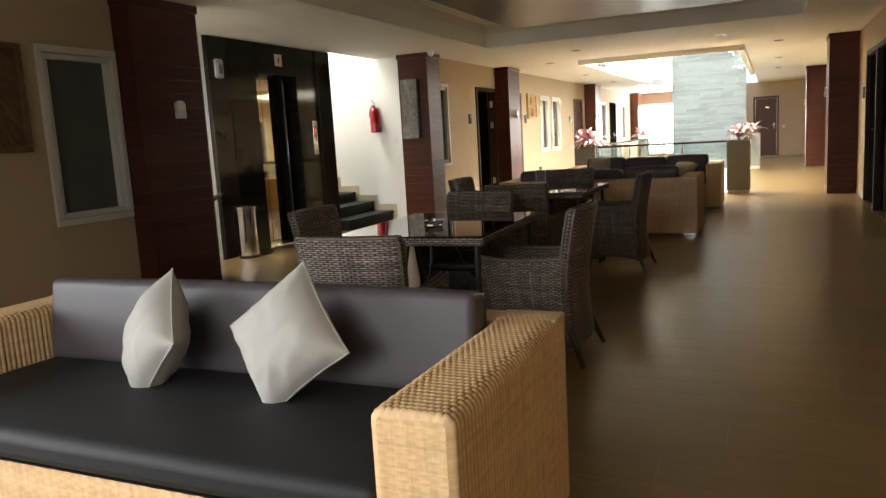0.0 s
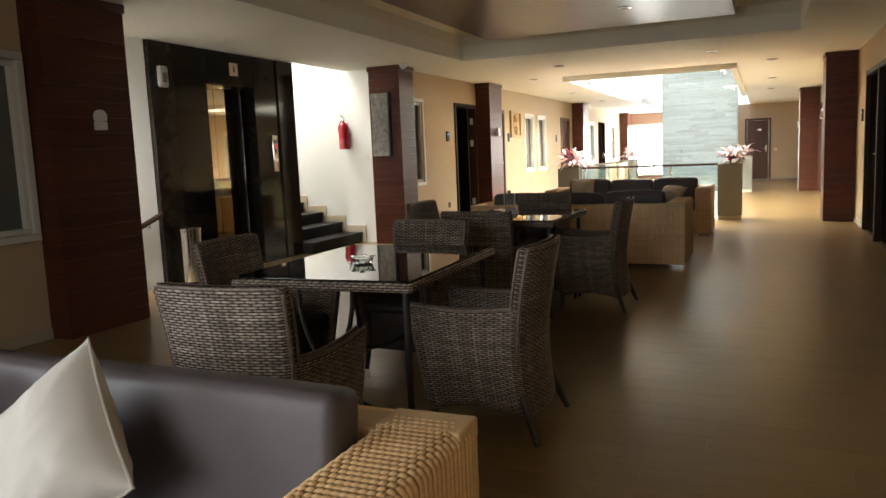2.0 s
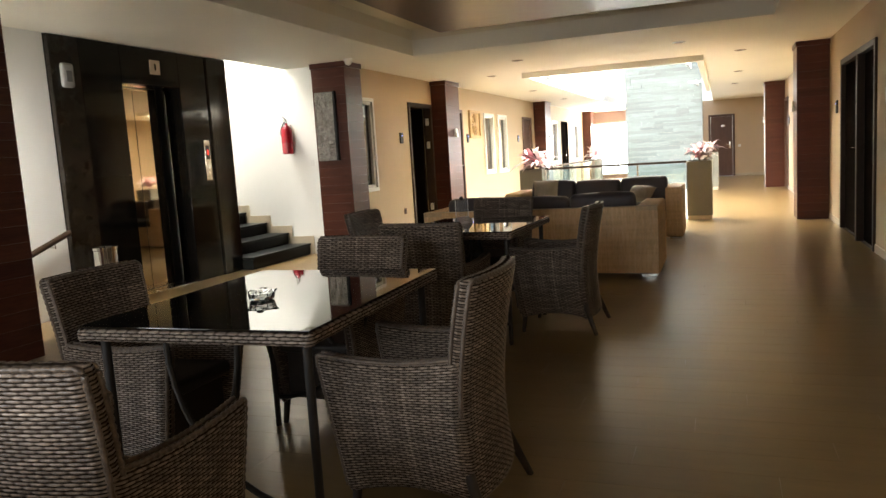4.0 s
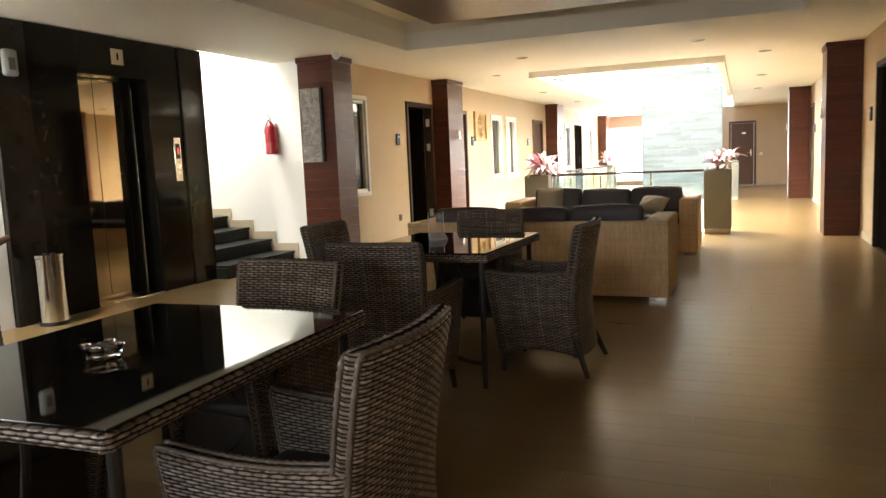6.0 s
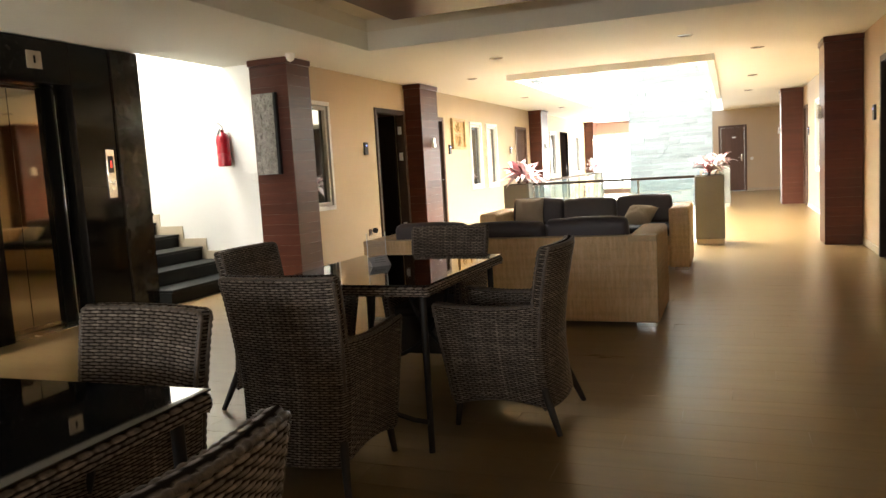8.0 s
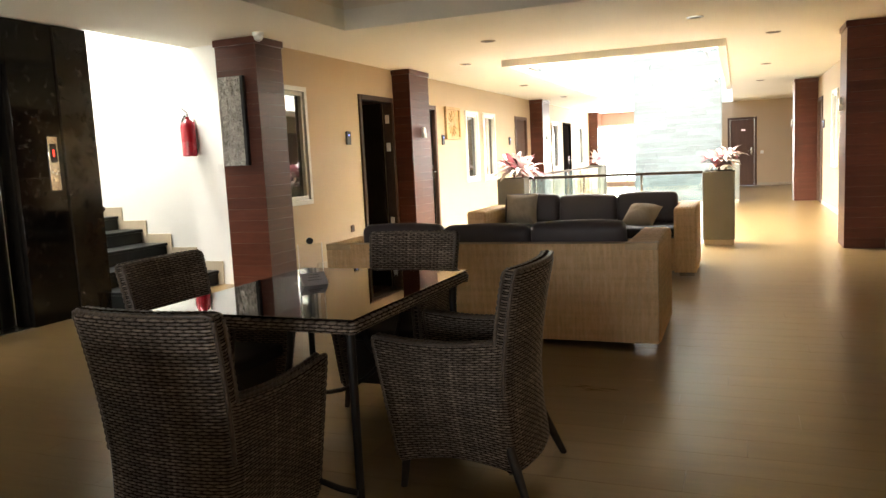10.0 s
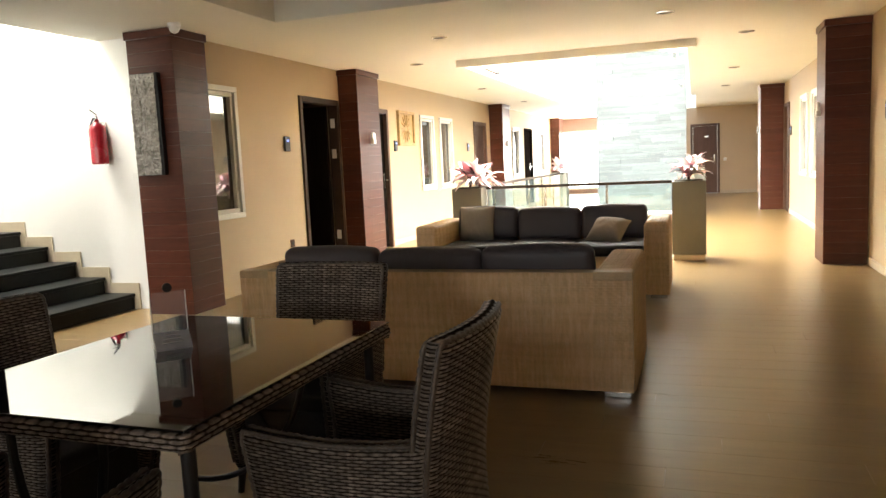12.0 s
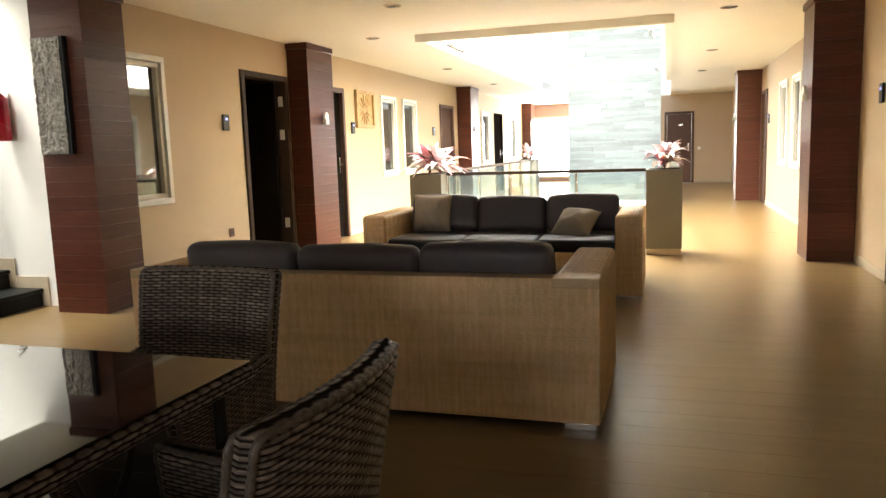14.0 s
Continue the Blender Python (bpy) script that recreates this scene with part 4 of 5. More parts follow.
def handrail(a, c, label):
    h = thing("handrail", label, "handrail", "", "", Matrix.Translation(a))
    d = Vector(c) - Vector(a)
    part("bar", cyl(new_bm(), (0, 0, 0), d, 0.028, 0.028, 14), M_RAIL, h, smooth=50)
    for f in (0.15, 0.85):
        p = d * f
        w = Vector((-0.085, 0, -0.05)) if abs(d.y) > abs(d.x) else Vector((0, -0.07, -0.05))
        part("bracket", tube(new_bm(), [p, p + Vector((0, 0, -0.06)), p + w], 0.008), M_STEEL, h, "steel wall bracket")
    return h


handrail((-5.7, 5.7, 0.38), (-5.7, 6.83, 0.765), "dark wooden handrail on a white lobby wall")
handrail((-5.78, 9.445, 0.93), (-8.4, 9.445, 2.1), "dark wooden handrail along the stairs")

# stairs
stairs = thing("staircase", "dark stone stairs between white walls with beige skirting", "stairs", "", "structure", pose(-5.54, 0, 0))
RISE, RUN = 0.155, 0.342
for i in range(11):
    st = part("step", box(new_bm(), -RUN * (i + 1) - 0.02, -RUN * i - 0.016, 9.368, 10.73, 0.0 if i == 0 else RISE * i - 0.06, RISE * (i + 1) - 0.034, 0.002, 1), M_STEP, stairs)
    part("tread", box(new_bm(), -RUN * (i + 1) - 0.02, -RUN * i + 0.004, 9.368, 10.73, RISE * (i + 1) - 0.032, RISE * (i + 1), 0.006), M_STEP, st)
    part("skirting", box(new_bm(), -RUN * (i + 1) + 0.06, -RUN * i + 0.06, 10.722, 10.738, max(0, RISE * i - 0.03), RISE * (i + 1) + 0.1, 0.002, 1), M_SKIRT, stairs, "beige stepped skirting tile")
part("stair_core", box(new_bm(), -RUN * 11, -0.1, 9.37, 10.72, 0.0, 0.06), M_STEP, stairs)


def extinguisher(m):
    e = thing("fire_extinguisher", "red fire extinguisher hung on a white wall", "extinguisher", "", "", m)
    part("cylinder", lathe(new_bm(), [(0.066, 0), (0.078, 0.012), (0.078, 0.31), (0.068, 0.35), (0.036, 0.385), (0.02, 0.395), (0.02, 0.42)], 28), M_RED, e)
    hb = new_bm()
    cyl(hb, (0, 0, 0.42), (0, 0, 0.455), 0.018, 0.016, 12)
    box(hb, -0.012, 0.012, -0.075, 0.02, 0.452, 0.462, 0.003)
    part("valve", hb, M_CHROME, e, "steel valve and lever")
    lv = new_bm()
    tube(lv, [(0, 0.01, 0.462), (0, -0.02, 0.475), (0, -0.075, 0.505)], 0.006)
    part("lever", lv, M_BLACK, e)
    pts = [(-0.015 - 0.065 * math.sin(f * math.pi * 0.75), -0.02, 0.435 - 0.22 * f) for f in np.linspace(0, 1, 10)]
    part("hose", tube(new_bm(), pts, 0.009), M_BLACK, e, "black rubber hose")
    part("bracket", box(new_bm(), -0.03, 0.03, 0.0785, 0.09, 0.1, 0.4, 0.002), M_STEEL, e)
    return e


extinguisher(pose(-5.725, 10.649, 1.41))

# ---- wall pieces ----


def relief_panel(m, w, tall, label, seed):
    """Local: the wall is the plane y = 0; a dark board with a beaten silver relief on it."""
    p = thing("relief_panel", label, "artwork", "relief panels", "", m)
    part("backing", box(new_bm(), -w / 2, w / 2, -0.05, -0.001, 0, tall, 0.003), M_BLACK, p)
    bm = new_bm()
    n, k = int(tall * 170), int(w * 170)
    rows = []
    for i in range(n):
        rowv = []
        for j in range(k):
            x, z = -w / 2 + 0.003 + (w - 0.024) * j / (k - 1), 0.004 + (tall - 0.008) * i / (n - 1)
            c = x + 0.008
            mid = abs(c + 0.095 * w * math.sin(z * 8.5 + seed))
            h = 0.008 * abs(noise.noise(Vector((x * 30, 3.0 + seed, z * 24)))) + 0.012 * max(0, 1 - (mid / (0.17 * w)) ** 2)
            h += 0.007 * (math.sin(z * 62) > 0.1 and mid > 0.21 * w and abs(c) < 0.39 * w) + 0.006 * (abs(c) > 0.415 * w) + 0.006 * (noise.noise(Vector((x * 45, 9.0 + seed, z * 38))) > 0.1)
            rowv.append(bm.verts.new((x, -0.0525 - h, z)))
        rows.append(rowv)
    for p0, p1 in zip(rows, rows[1:]):
        for j in range(k - 1):
            bm.faces.new((p0[j], p0[j + 1], p1[j + 1], p1[j]))
    part("relief", bm, M_RELIEF, p, "worn silver relief", 40)
    return p


relief_panel(pose(-5.0035, 10.53, 1.28), 0.293, 0.9, "tall silver relief panel on a veneer column", 0.0)
relief_panel(pose(XR, 8.95, 1.37, 0, 0, -90), 0.55, 0.82, "wide silver relief panel on a beige wall", 2.0)


def carved_panel(m, w, h, material, label, rays):
    p = thing("carved_panel", label, "artwork", "carved wall panels", "", m)
    f = new_bm()
    for a in ((-w / 2, w / 2, 0, 0.045), (-w / 2, w / 2, h - 0.045, h), (-w / 2, -w / 2 + 0.045, 0.046, h - 0.046), (w / 2 - 0.045, w / 2, 0.046, h - 0.046)):
        box(f, a[0], a[1], -0.05, -0.001, a[2], a[3], 0.006)
    part("panel_frame", f, M_CARVED if rays else M_GOLD, p)
    part("ground", box(new_bm(), -w / 2 + 0.046, w / 2 - 0.046, -0.018, -0.002, 0.046, h - 0.046), M_CARVED if rays else M_GOLD, p)
    r = random.Random(int(w * 100))
    for i in range(14 if not rays else 72):
        b2 = new_bm()
        if rays:
            a = radians(-48 + r.uniform(-16, 16))
            o = Vector((-w * 0.46 + (i % 8) * w * 0.12, 0, 0.14 + (i // 8) * h * 0.095))
            l0, l1 = 0.0, r.uniform(0.12, 0.17)
        else:
            a = 2 * math.pi * i / 14
            o, l0, l1 = Vector((0, 0, h / 2)), 0.05, min(w, h) * 0.42
        d = Vector((math.cos(a), 0, math.sin(a)))
        s = Vector((-d.z, 0, d.x))
        A, B = o + d * l0, o + d * l1
        lim = lambda v: Vector((max(-w / 2 + 0.05, min(w / 2 - 0.05, v.x)), v.y, max(0.05, min(h - 0.05, v.z))))
        t = 0.016
        ring = [lim(A - s * t * 0.4), lim((A + B) / 2 - s * t), lim(B), lim((A + B) / 2 + s * t), lim(A + s * t * 0.4)]
        top = [b2.verts.new(v + Vector((0, -0.034, 0))) for v in [v.lerp((A + B) / 2, 0.25) for v in ring]]
        low = [b2.verts.new(v + Vector((0, -0.0185, 0))) for v in ring]
        b2.faces.new(top)
        for q in range(5):
            b2.faces.new((low[q], low[(q + 1) % 5], top[(q + 1) % 5], top[q]))
        part("petal" if not rays else "blade", b2, material, p, "", 30)
    return p


carved_panel(pose(XL, 16.44, 1.58, 0, 0, 90), 0.7, 0.56, M_GOLD, "square gilded carved panel with a sunburst", False)
carved_panel(pose(XL, 3.56, 1.33, 0, 0, 90), 0.7, 0.77, M_CARVED, "brown carved wooden panel with leaf blades", True)


def sconce(m, label="small white wall lamp on a veneer column"):
    """Local: the wall is the plane y = 0, the lamp stands out to -y."""
    s = thing("wall_lamp", label, "lamp", "wall lamps", "", m)
    part("base", box(new_bm(), -0.045, 0.045, -0.05, -0.001, -0.1, -0.035, 0.006), M_WHITEPL, s)
    b2 = new_bm()
    prof = [(0.055 * math.cos(a), 0.055 * math.sin(a)) for a in np.linspace(-0.6, math.pi + 0.6, 22)]
    fr, bk = [b2.verts.new((x, -0.04, z)) for x, z in prof], [b2.verts.new((x, -0.012, z)) for x, z in prof]
    b2.faces.new(fr)
    b2.faces.new(bk[::-1])
    for i in range(len(prof)):
        b2.faces.new((fr[i], bk[i], bk[(i + 1) % len(prof)], fr[(i + 1) % len(prof)]))
    part("shade", b2, M_WHITEPL, s, "frosted round shade")
    return s


sconce(pose(-4.7, 5.24, 1.66, 0, 0, 90))
sconce(pose(-4.62, 14.47, 1.68, 0, 0, 90))
sconce(pose(-4.58, 22.1, 1.68, 0, 0, 90))
sconce(pose(0.9, 14.0, 1.68, 0, 0, -90))
sconce(pose(0.88, 21.95, 1.68, 0, 0, -90))


def card_reader(m):
    r = thing("card_reader", "black door card reader on a beige wall", "card reader", "door readers", "", m)
    part("housing", box(new_bm(), -0.055, 0.055, -0.025, -0.001, 0, 0.17, 0.008, 3), M_BLACK, r)
    part("indicator", box(new_bm(), -0.02, 0.02, -0.0275, -0.0255, 0.11, 0.135), glow("blue_indicator", (0.25, 0.35, 1.0), 0.8), r, "blue lit display")
    return r


for y in (12.66, 15.98, 19.95):
    card_reader(pose(XL, y, 1.49, 0, 0, 90))
for y in (12.98, 20.45):
    card_reader(pose(XR, y, 1.49, 0, 0, -90))
sw = thing("light_switch", "white light switch beside the end door", "switch", "", "", pose(0.44, FAR, 1.0))
part("plate", box(new_bm(), -0.045, 0.045, -0.012, -0.001, -0.045, 0.045, 0.004), M_WHITEPL, sw)

es = thing("light_switch", "white wall switch beside a black double door", "switch", "", "", pose(XR, 9.79, 1.56, 0, 0, -90))
part("plate", box(new_bm(), -0.045, 0.045, -0.014, -0.001, -0.07, 0.07, 0.004), M_WHITEPL, es)
ws = thing("light_switch", "white wall switch on the stairwell wall", "switch", "", "", pose(-5.40, 10.74, 1.27))
part("plate", box(new_bm(), -0.035, 0.035, -0.012, -0.001, -0.045, 0.045, 0.004), M_WHITEPL, ws)


def downlight(x, y):
    d = thing("downlight", "small unlit round downlight in a cream ceiling", "lamp", "ceiling downlights", "", pose(x, y, CEIL))
    part("ring", lathe(new_bm(), [(0.085, -0.001), (0.085, -0.006), (0.06, -0.01), (0.058, -0.002)], 24), M_STEEL, d)
    part("bulb", lathe(new_bm(), [(0.05, -0.0015), (0.045, -0.008), (0.02, -0.012)], 18), M_SCREEN, d, "grey unlit lens")
    return d


base_light = downlight(-2.88, 12.43)
for x, y in ((-0.64, 12.35), (0.16, 14.05), (-3.8, 14.2), (0.2, 17.8), (0.2, 21.2), (-4.0, 18.0), (-4.0, 21.5)):
    copy_thing(base_light, pose(x, y, CEIL))
pl = thing("downlight", "small unlit downlight set in a brown ceiling panel", "lamp", "ceiling downlights", "", pose(-1.3, 9.0, 2.7))
part("ring", lathe(new_bm(), [(0.075, -0.001), (0.075, -0.006), (0.05, -0.01), (0.048, -0.002)], 24), M_STEEL, pl)
cc = thing("dome_camera", "white ceiling dome camera beside a column", "security camera", "", "", pose(-4.58, 10.42, CEIL))
part("mount", lathe(new_bm(), [(0.055, -0.001), (0.055, -0.03), (0.05, -0.035)], 24), M_WHITEPL, cc)
part("dome", lathe(new_bm(), [(0.046, -0.036), (0.044, -0.055), (0.032, -0.075), (0.012, -0.086)], 24), M_WHITEPL, cc, "frosted dome")
for x, ys in ((ATR[1] - 0.15, (15.0, 19.5)), (ATR[0] + 0.16, (15.0, 21.2))):
    for y in ys:
        sp = thing("rim_lamp", "grey box lamp on the rim of the light well", "lamp", "rim lamps", "", pose(x, y, 2.49))
        part("housing", box(new_bm(), -0.028, 0.028, -0.4, 0.4, -0.02, 0.05, 0.006), M_STEEL, sp)
        part("bracket", box(new_bm(), -0.17, 0.17, -0.03, 0.03, 0.051, 0.07), M_STEEL, sp)

# ---- atrium edge ----


def planter(x0, x1, y0, y1, tall, label):
    p = thing("planter", label, "planter", "atrium planters", "", pose((x0 + x1) / 2, (y0 + y1) / 2, 0))
    hx, hy = (x1 - x0) / 2, (y1 - y0) / 2
    part("body", box(new_bm(), -hx, hx, -hy, hy, 0.07, tall, 0.006), M_PLANTER, p)
    part("plinth", box(new_bm(), -hx + 0.01, hx - 0.01, -hy + 0.01, hy - 0.01, 0, 0.068, 0.003), M_SKIRT, p, "beige stone plinth")
    part("soil", box(new_bm(), -hx + 0.03, hx - 0.03, -hy + 0.03, hy - 0.03, tall + 0.001, tall + 0.012, 0.004), M_SOIL, p)
    return p


def leafy(x, y, z, seed, count, reach, pale):
    """A clump of sword leaves: arched, folded blades that taper to a point."""
    pnt = thing("pink_plant", "pink-leaved ti plant growing in a grey planter", "plant", "atrium plants", "", pose(x, y, z))
    r = random.Random(seed)
    part("stem", cyl(new_bm(), (0, 0, 0), (0.01, 0, 0.1), 0.018, 0.01, 8), M_LEAFDARK, pnt)
    for i in range(count):
        b2 = new_bm()
        yaw, up = r.uniform(0, 2 * math.pi), r.uniform(0.35, 1.25)
        ln, wd = reach * r.uniform(0.65, 1.1), r.uniform(0.03, 0.05)
        d = Vector((math.cos(yaw), math.sin(yaw), 0))
        s = Vector((-d.y, d.x, 0))
        c0 = Vector((r.uniform(-0.03, 0.03), r.uniform(-0.03, 0.03), r.uniform(0.02, 0.1)))
        prev = None
        for k in range(7):
            f = k / 6
            c = c0 + d * (ln * f * math.cos(up)) + Vector((0, 0, ln * (f * math.sin(up) - 0.45 * f * f * (1.5 - up) - 0.12 * f ** 3)))
            w = wd * math.sin(math.pi * (0.12 + 0.88 * f)) + 0.001
            ring = [b2.verts.new(c - s * w + Vector((0, 0, 0.35 * w))), b2.verts.new(c), b2.verts.new(c + s * w + Vector((0, 0, 0.35 * w)))]
            if prev:
                b2.faces.new((prev[0], prev[1], ring[1], ring[0]))
                b2.faces.new((prev[1], prev[2], ring[2], ring[1]))
            prev = ring
        q = r.random()
        part("leaf", b2, M_LEAFDARK if q < 0.12 else (M_PINKPALE if q < pale else M_PINK), pnt, "", 60)
    return pnt


PLT = ((-3.35, -2.96, 14.05, 14.42), (-0.65, -0.27, 14.05, 14.42), (-3.5, -3.12, 21.55, 21.95), (-0.55, -0.2, 21.5, 21.85))
for i, a in enumerate(PLT):
    planter(*a, 0.93, "tall grey-green rendered planter at the atrium's corner")
    leafy((a[0] + a[1]) / 2, (a[2] + a[3]) / 2, 0.942, 11 + i, 46, (0.46, 0.36, 0.4, 0.4)[i], (0.86, 0.8, 0.85, 0.85)[i])
leafy(PLT[0][0] + 0.32, 14.24, 0.942, 31, 34, 0.46, 0.82)

bal = thing("balustrade", "glass balustrade with a dark wooden rail round the void", "balustrade", "", "structure", pose(0, 0, 0))


def rail_run(a, c, n):
    a, c = Vector(a), Vector(c)
    d = (c - a) / n
    side = Vector((-d.y, d.x, 0)).normalized()
    rb = new_bm()
    u = (c - a).normalized()
    w, hgt = side * 0.035, Vector((0, 0, 0.035))
    z = Vector((0, 0, 0.905))
    pts = [a - w + z, a + w + z, a + w + z + hgt, a - w + z + hgt]
    A = [rb.verts.new(p) for p in pts]
    B = [rb.verts.new(p + (c - a)) for p in pts]
    rb.faces.new(A)
    rb.faces.new(B[::-1])
    for i in range(4):
        rb.faces.new((A[i], A[(i + 1) % 4], B[(i + 1) % 4], B[i]))
    part("top_rail", rb, M_RAIL, bal)
    for i in range(n):
        p, q = a + d * i + u * 0.02, a + d * (i + 1) - u * 0.02
        gb = new_bm()
        t = side * 0.005
        A = [gb.verts.new(v) for v in (p - t + Vector((0, 0, 0.06)), p + t + Vector((0, 0, 0.06)), p + t + Vector((0, 0, 0.89)), p - t + Vector((0, 0, 0.89)))]
        B = [gb.verts.new(v) for v in (q - t + Vector((0, 0, 0.06)), q + t + Vector((0, 0, 0.06)), q + t + Vector((0, 0, 0.89)), q - t + Vector((0, 0, 0.89)))]
        gb.faces.new(A)
        gb.faces.new(B[::-1])
        for k in range(4):
            gb.faces.new((A[k], A[(k + 1) % 4], B[(k + 1) % 4], B[k]))
        g = part("pane", gb, M_GLASS, bal, "clear green-edged glass pane")
        g.visible_shadow = False
        part("post", cyl(new_bm(), a + d * i, a + d * i + Vector((0, 0, 0.904)), 0.014, 0.014, 10), M_STEEL, bal)


rail_run((-2.955, 14.3, 0), (-0.655, 14.3, 0), 3)
rail_run((-0.44, 14.43, 0), (-0.44, 21.49, 0), 6)
rail_run((-3.2, 14.43, 0), (-3.2, 21.54, 0), 6)

# end window
ew = thing("window_end", "wide bright window at the end of the corridor", "window", "", "structure", pose(-3.3, 30.5, 0.15))
f = new_bm()
for a in ((-1.528, 1.528, 0.002, 0.06), (-1.528, 1.528, 1.93, 1.988), (-1.528, -1.475, 0.062, 1.928), (1.475, 1.528, 0.062, 1.928), (-0.535, -0.485, 0.062, 1.928), (0.485, 0.535, 0.062, 1.928)):
    box(f, a[0], a[1], -0.02, 0.1, a[2], a[3], 0.005)
part("window_frame", f, M_FRAME, ew)
for x in (-1.005, 0.0, 1.005):
    g = part("pane", box(new_bm(), x - 0.47, x + 0.47, 0.04, 0.046, 0.063, 1.927), M_GLASS, ew)
    g.visible_shadow = False
solid("backdrop", box(new_bm(), -6.5, -1.0, 31.6, 31.7, -0.5, 4.0), M_WINGLOW, "bright overcast daylight outside a window", "backdrop")
# Glowing sheet added behind the assumed rear opening.
solid("backdrop_rear", box(new_bm(), -4, 1, -2.6, -2.5, -0.3, 3.2), M_DULLGLOW, "added glowing sheet behind the assumed rear window", "backdrop")

# skirting boards
bm = new_bm()
for a, c in ((11.72, 12.99), (15.71, 20.41), (22.46, 25.39), (26.41, 29.38)):
    box(bm, XL + 0.001, XL + 0.014, a, c, 0, 0.085, 0.003, 1)
for a, c in ((REAR, 10.29), (12.61, 13.72), (14.32, 20.7), (22.22, FAR)):
    box(bm, XR - 0.014, XR - 0.001, a, c, 0, 0.085, 0.003, 1)
box(bm, 0.31, XR, FAR - 0.014, FAR - 0.001, 0, 0.085, 0.003, 1)
box(bm, XL + 0.001, XL + 0.014, REAR, 4.94, 0, 0.085, 0.003, 1)
solid("baseboard", bm, M_SKIRT, "low beige skirting along the walls", "baseboard")

# ---- small things on the tables ----
ash = thing("ashtray", "cut-glass ashtray on a smoked glass table", "ashtray", "", "", pose(-1.75, 4.07, 0.751))
part("bowl", lathe(new_bm(), [(0.036, 0), (0.046, 0.004), (0.052, 0.028), (0.055, 0.032), (0.047, 0.032), (0.038, 0.012), (0.01, 0.01)], 12), M_CLEAR, ash, smooth=None)
for i in range(4):
    a = i * math.pi / 2 + 0.4
    part("notch_knob", box(new_bm(), 0.047 * math.cos(a) - 0.01, 0.047 * math.cos(a) + 0.01, 0.047 * math.sin(a) - 0.01, 0.047 * math.sin(a) + 0.01, 0.0325, 0.039, 0.002), M_CLEAR, ash)
tc = thing("card_stand", "clear acrylic card stand with a pale printed tray", "card stand", "", "", pose(-1.905, 6.84, 0.7508, 0, 0, 48))
sheet = part("upright", box(new_bm(), -0.05, 0.05, 0.0, 0.0025, 0.0005, 0.168), M_FILM, tc)
sheet.visible_shadow = False
# White strips stand in for light caught in the clear sheet's edges.
for k in (-1, 1):
    part("edge", box(new_bm(), k * 0.0515 - 0.0012, k * 0.0515 + 0.0012, -0.001, 0.0035, 0.002, 0.168), M_WHITEPL, tc, "white strip painted for the acrylic's edge glint")
tray = new_bm()
tv = [tray.verts.new(p) for p in ((-0.052, -0.06, 0.0), (0.052, -0.06, 0.0), (0.052, -0.001, 0.0), (-0.052, -0.001, 0.0), (-0.052, -0.048, 0.012), (0.052, -0.048, 0.012), (0.052, -0.001, 0.045), (-0.052, -0.001, 0.045))]
for q in ((0, 3, 2, 1), (4, 5, 6, 7), (0, 1, 5, 4), (1, 2, 6, 5), (2, 3, 7, 6), (3, 0, 4, 7)):
    tray.faces.new([tv[i] for i in q])
card = part("tray", tray, M_CARD, tc, "pale grey printed card tray")
for k in range(3):
    part("print_bar", box(new_bm(), -0.03 + 0.006 * k, 0.03 - 0.004 * k, -0.041 + 0.013 * k, -0.036 + 0.013 * k, 0.019 + 0.0091 * k, 0.0215 + 0.0091 * k), M_GREYPL, card)
part("badge", cyl(new_bm(), (0.0, -0.006, 0.181), (0.0, 0.006, 0.181), 0.014, 0.014, 20), M_BLACK, tc, "round black badge")

wo = thing("wall_outlet", "dark brown power outlet low on a beige wall", "outlet", "", "", pose(XL, 12.64, 0.41, 0, 0, 90))
part("plate", box(new_bm(), -0.045, 0.045, -0.01, -0.001, -0.045, 0.045, 0.003), M_DOOR, wo)
part("socket", cyl(new_bm(), (0, -0.013, 0), (0, -0.0102, 0), 0.022, 0.022, 18), M_BLACK, wo)

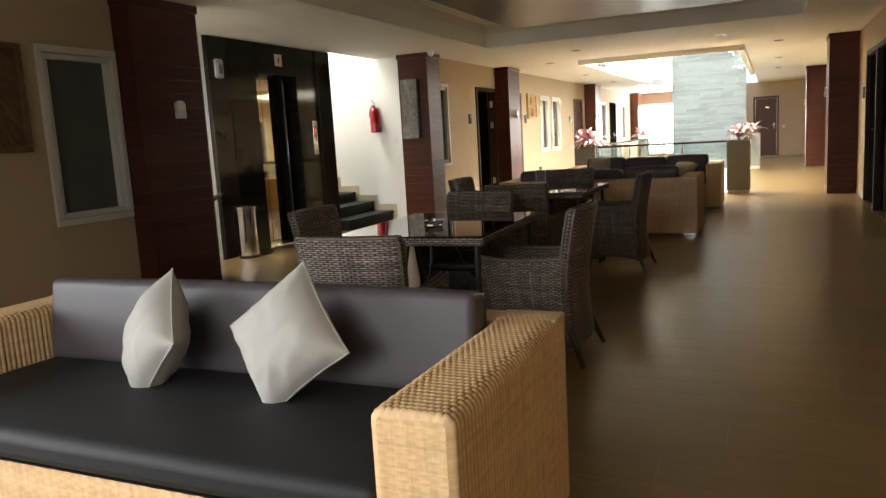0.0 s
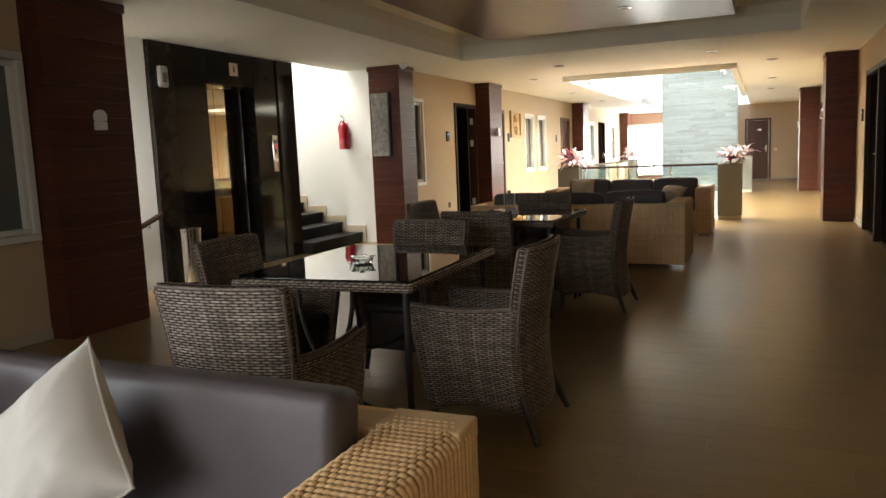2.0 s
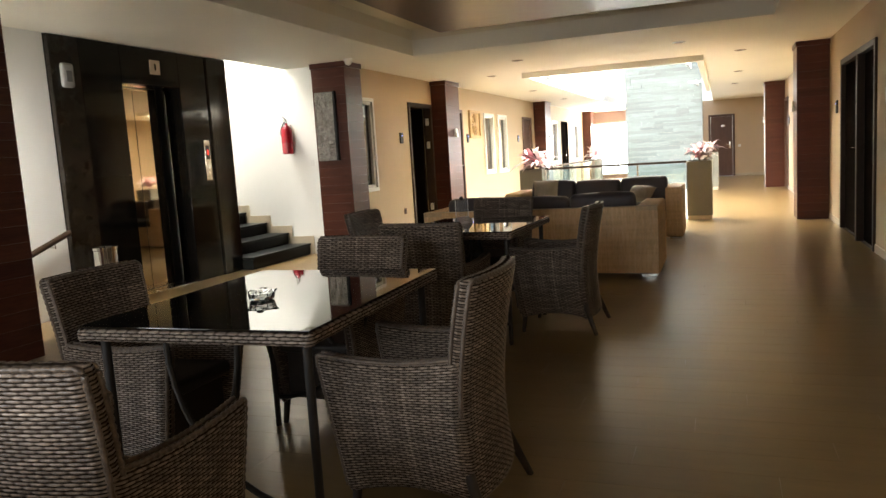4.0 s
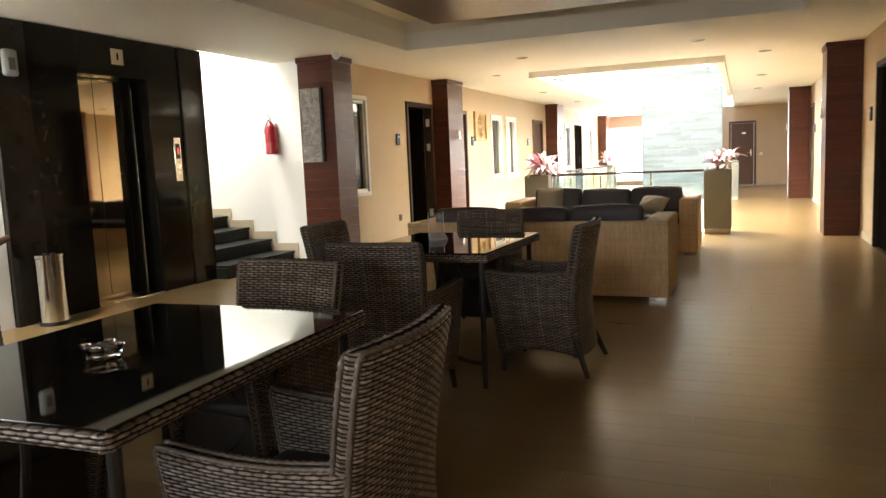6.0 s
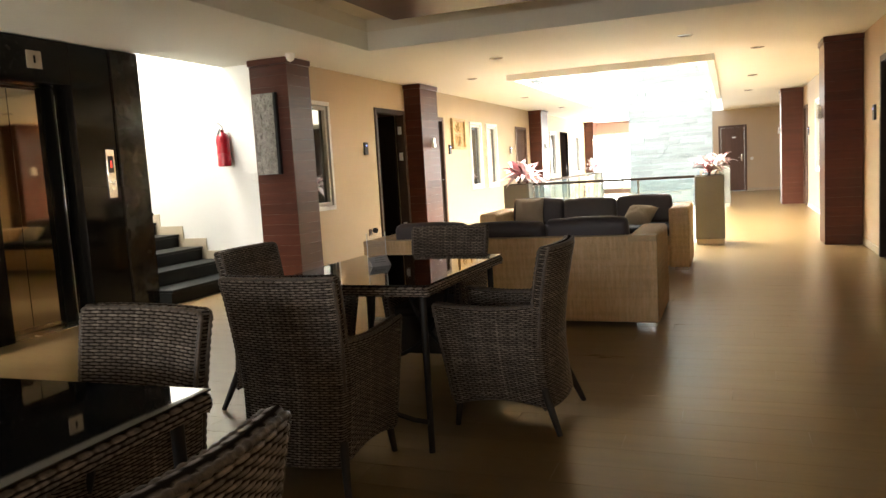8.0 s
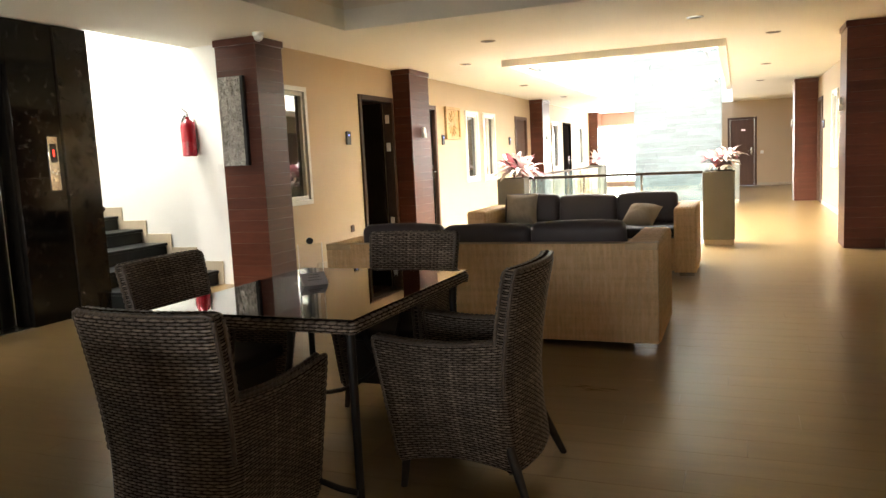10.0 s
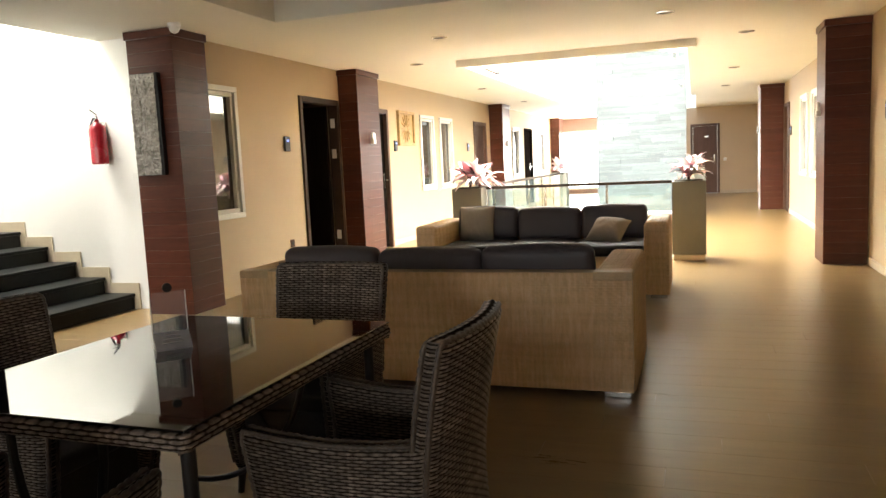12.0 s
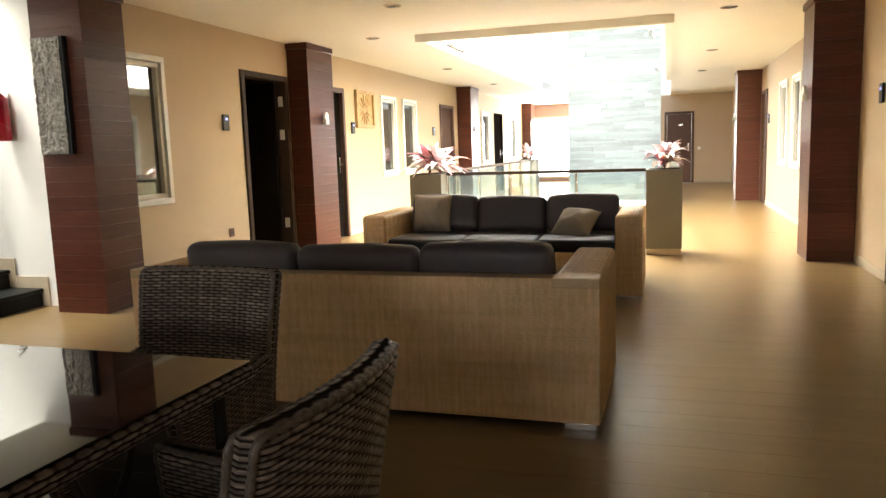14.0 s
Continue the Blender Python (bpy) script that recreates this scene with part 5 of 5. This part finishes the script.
# ---- split-slate face of the core wall ----
core = bpy.data.objects["wall_core"]
rng = random.Random(8)
z = 0.0
while z < 4.7:
    h = rng.choice((0.035, 0.045, 0.055, 0.07, 0.09))
    x = -2.48
    while x < -0.575:
        proud = rng.random() < 0.22
        ln = min(rng.uniform(0.12, 0.4) if proud else rng.uniform(0.35, 0.95), -0.57 - x)
        if -0.57 - (x + ln) < 0.12:
            ln = -0.57 - x
        dep = rng.uniform(0.034, 0.046) if proud else rng.uniform(0.018, 0.028)
        part("stone", box(new_bm(), x + 0.0006, x + ln - 0.0006, 22.058 - dep, 22.058, z + 0.0003, z + h - 0.0003, 0.002, 1), M_STONE, core, "", None)
        x += ln
    z += h

# ---- floor planks: those of the open walkway singly, the rest joined ----
PW, PL = 0.19, 1.28
near, rest = [], new_bm()
plank_mesh = {}
row, y = 0, REAR
while y < 30.4:
    x = -5.85 - ((row * 0.413) % 1.0) * PL
    while x < XR - 0.004:
        a, b = max(x, -5.85), min(x + PL, XR - 0.004)
        if b - a > 0.02:
            spans = [(a, b)]
            if y + PW > VOID[2] and y < VOID[3]:
                spans = [(p, q) for p, q in ((a, min(b, VOID[0])), (max(a, VOID[1]), b)) if q - p > 0.02]
            for p, q in spans:
                if q > -0.75 and 1.6 < y < 16.0 and len(near) < 300:
                    near.append((p, q, y))
                else:
                    vs = [rest.verts.new(c) for c in ((p + 0.0005, y + 0.0005, -0.0125), (q - 0.0005, y + 0.0005, -0.0125), (q - 0.0005, y + PW - 0.0005, -0.0125), (p + 0.0005, y + PW - 0.0005, -0.0125),
                                                      (p + 0.00058, y + 0.00058, 0), (q - 0.00058, y + 0.00058, 0), (q - 0.00058, y + PW - 0.00058, 0), (p + 0.00058, y + PW - 0.00058, 0))]
                    for f in ((4, 5, 6, 7), (0, 1, 5, 4), (1, 2, 6, 5), (2, 3, 7, 6), (3, 0, 4, 7)):
                        rest.faces.new([vs[i] for i in f])
        x += PL
    y += PW
    row += 1
tagged(part("planks", rest, M_FLOOR, floor, "brown wood-look planks", None), kind="stuff")
for p, q, y in near:
    key = round(q - p, 3)
    if key not in plank_mesh:
        plank_mesh[key] = mesh_of("plank", box(new_bm(), 0.0005, key - 0.0005, 0.0005, PW - 0.0005, -0.0118, 0, 0.00052, 1), M_FLOOR, 35)
    piece("plank", plank_mesh[key], floor, pose(p, y, 0))
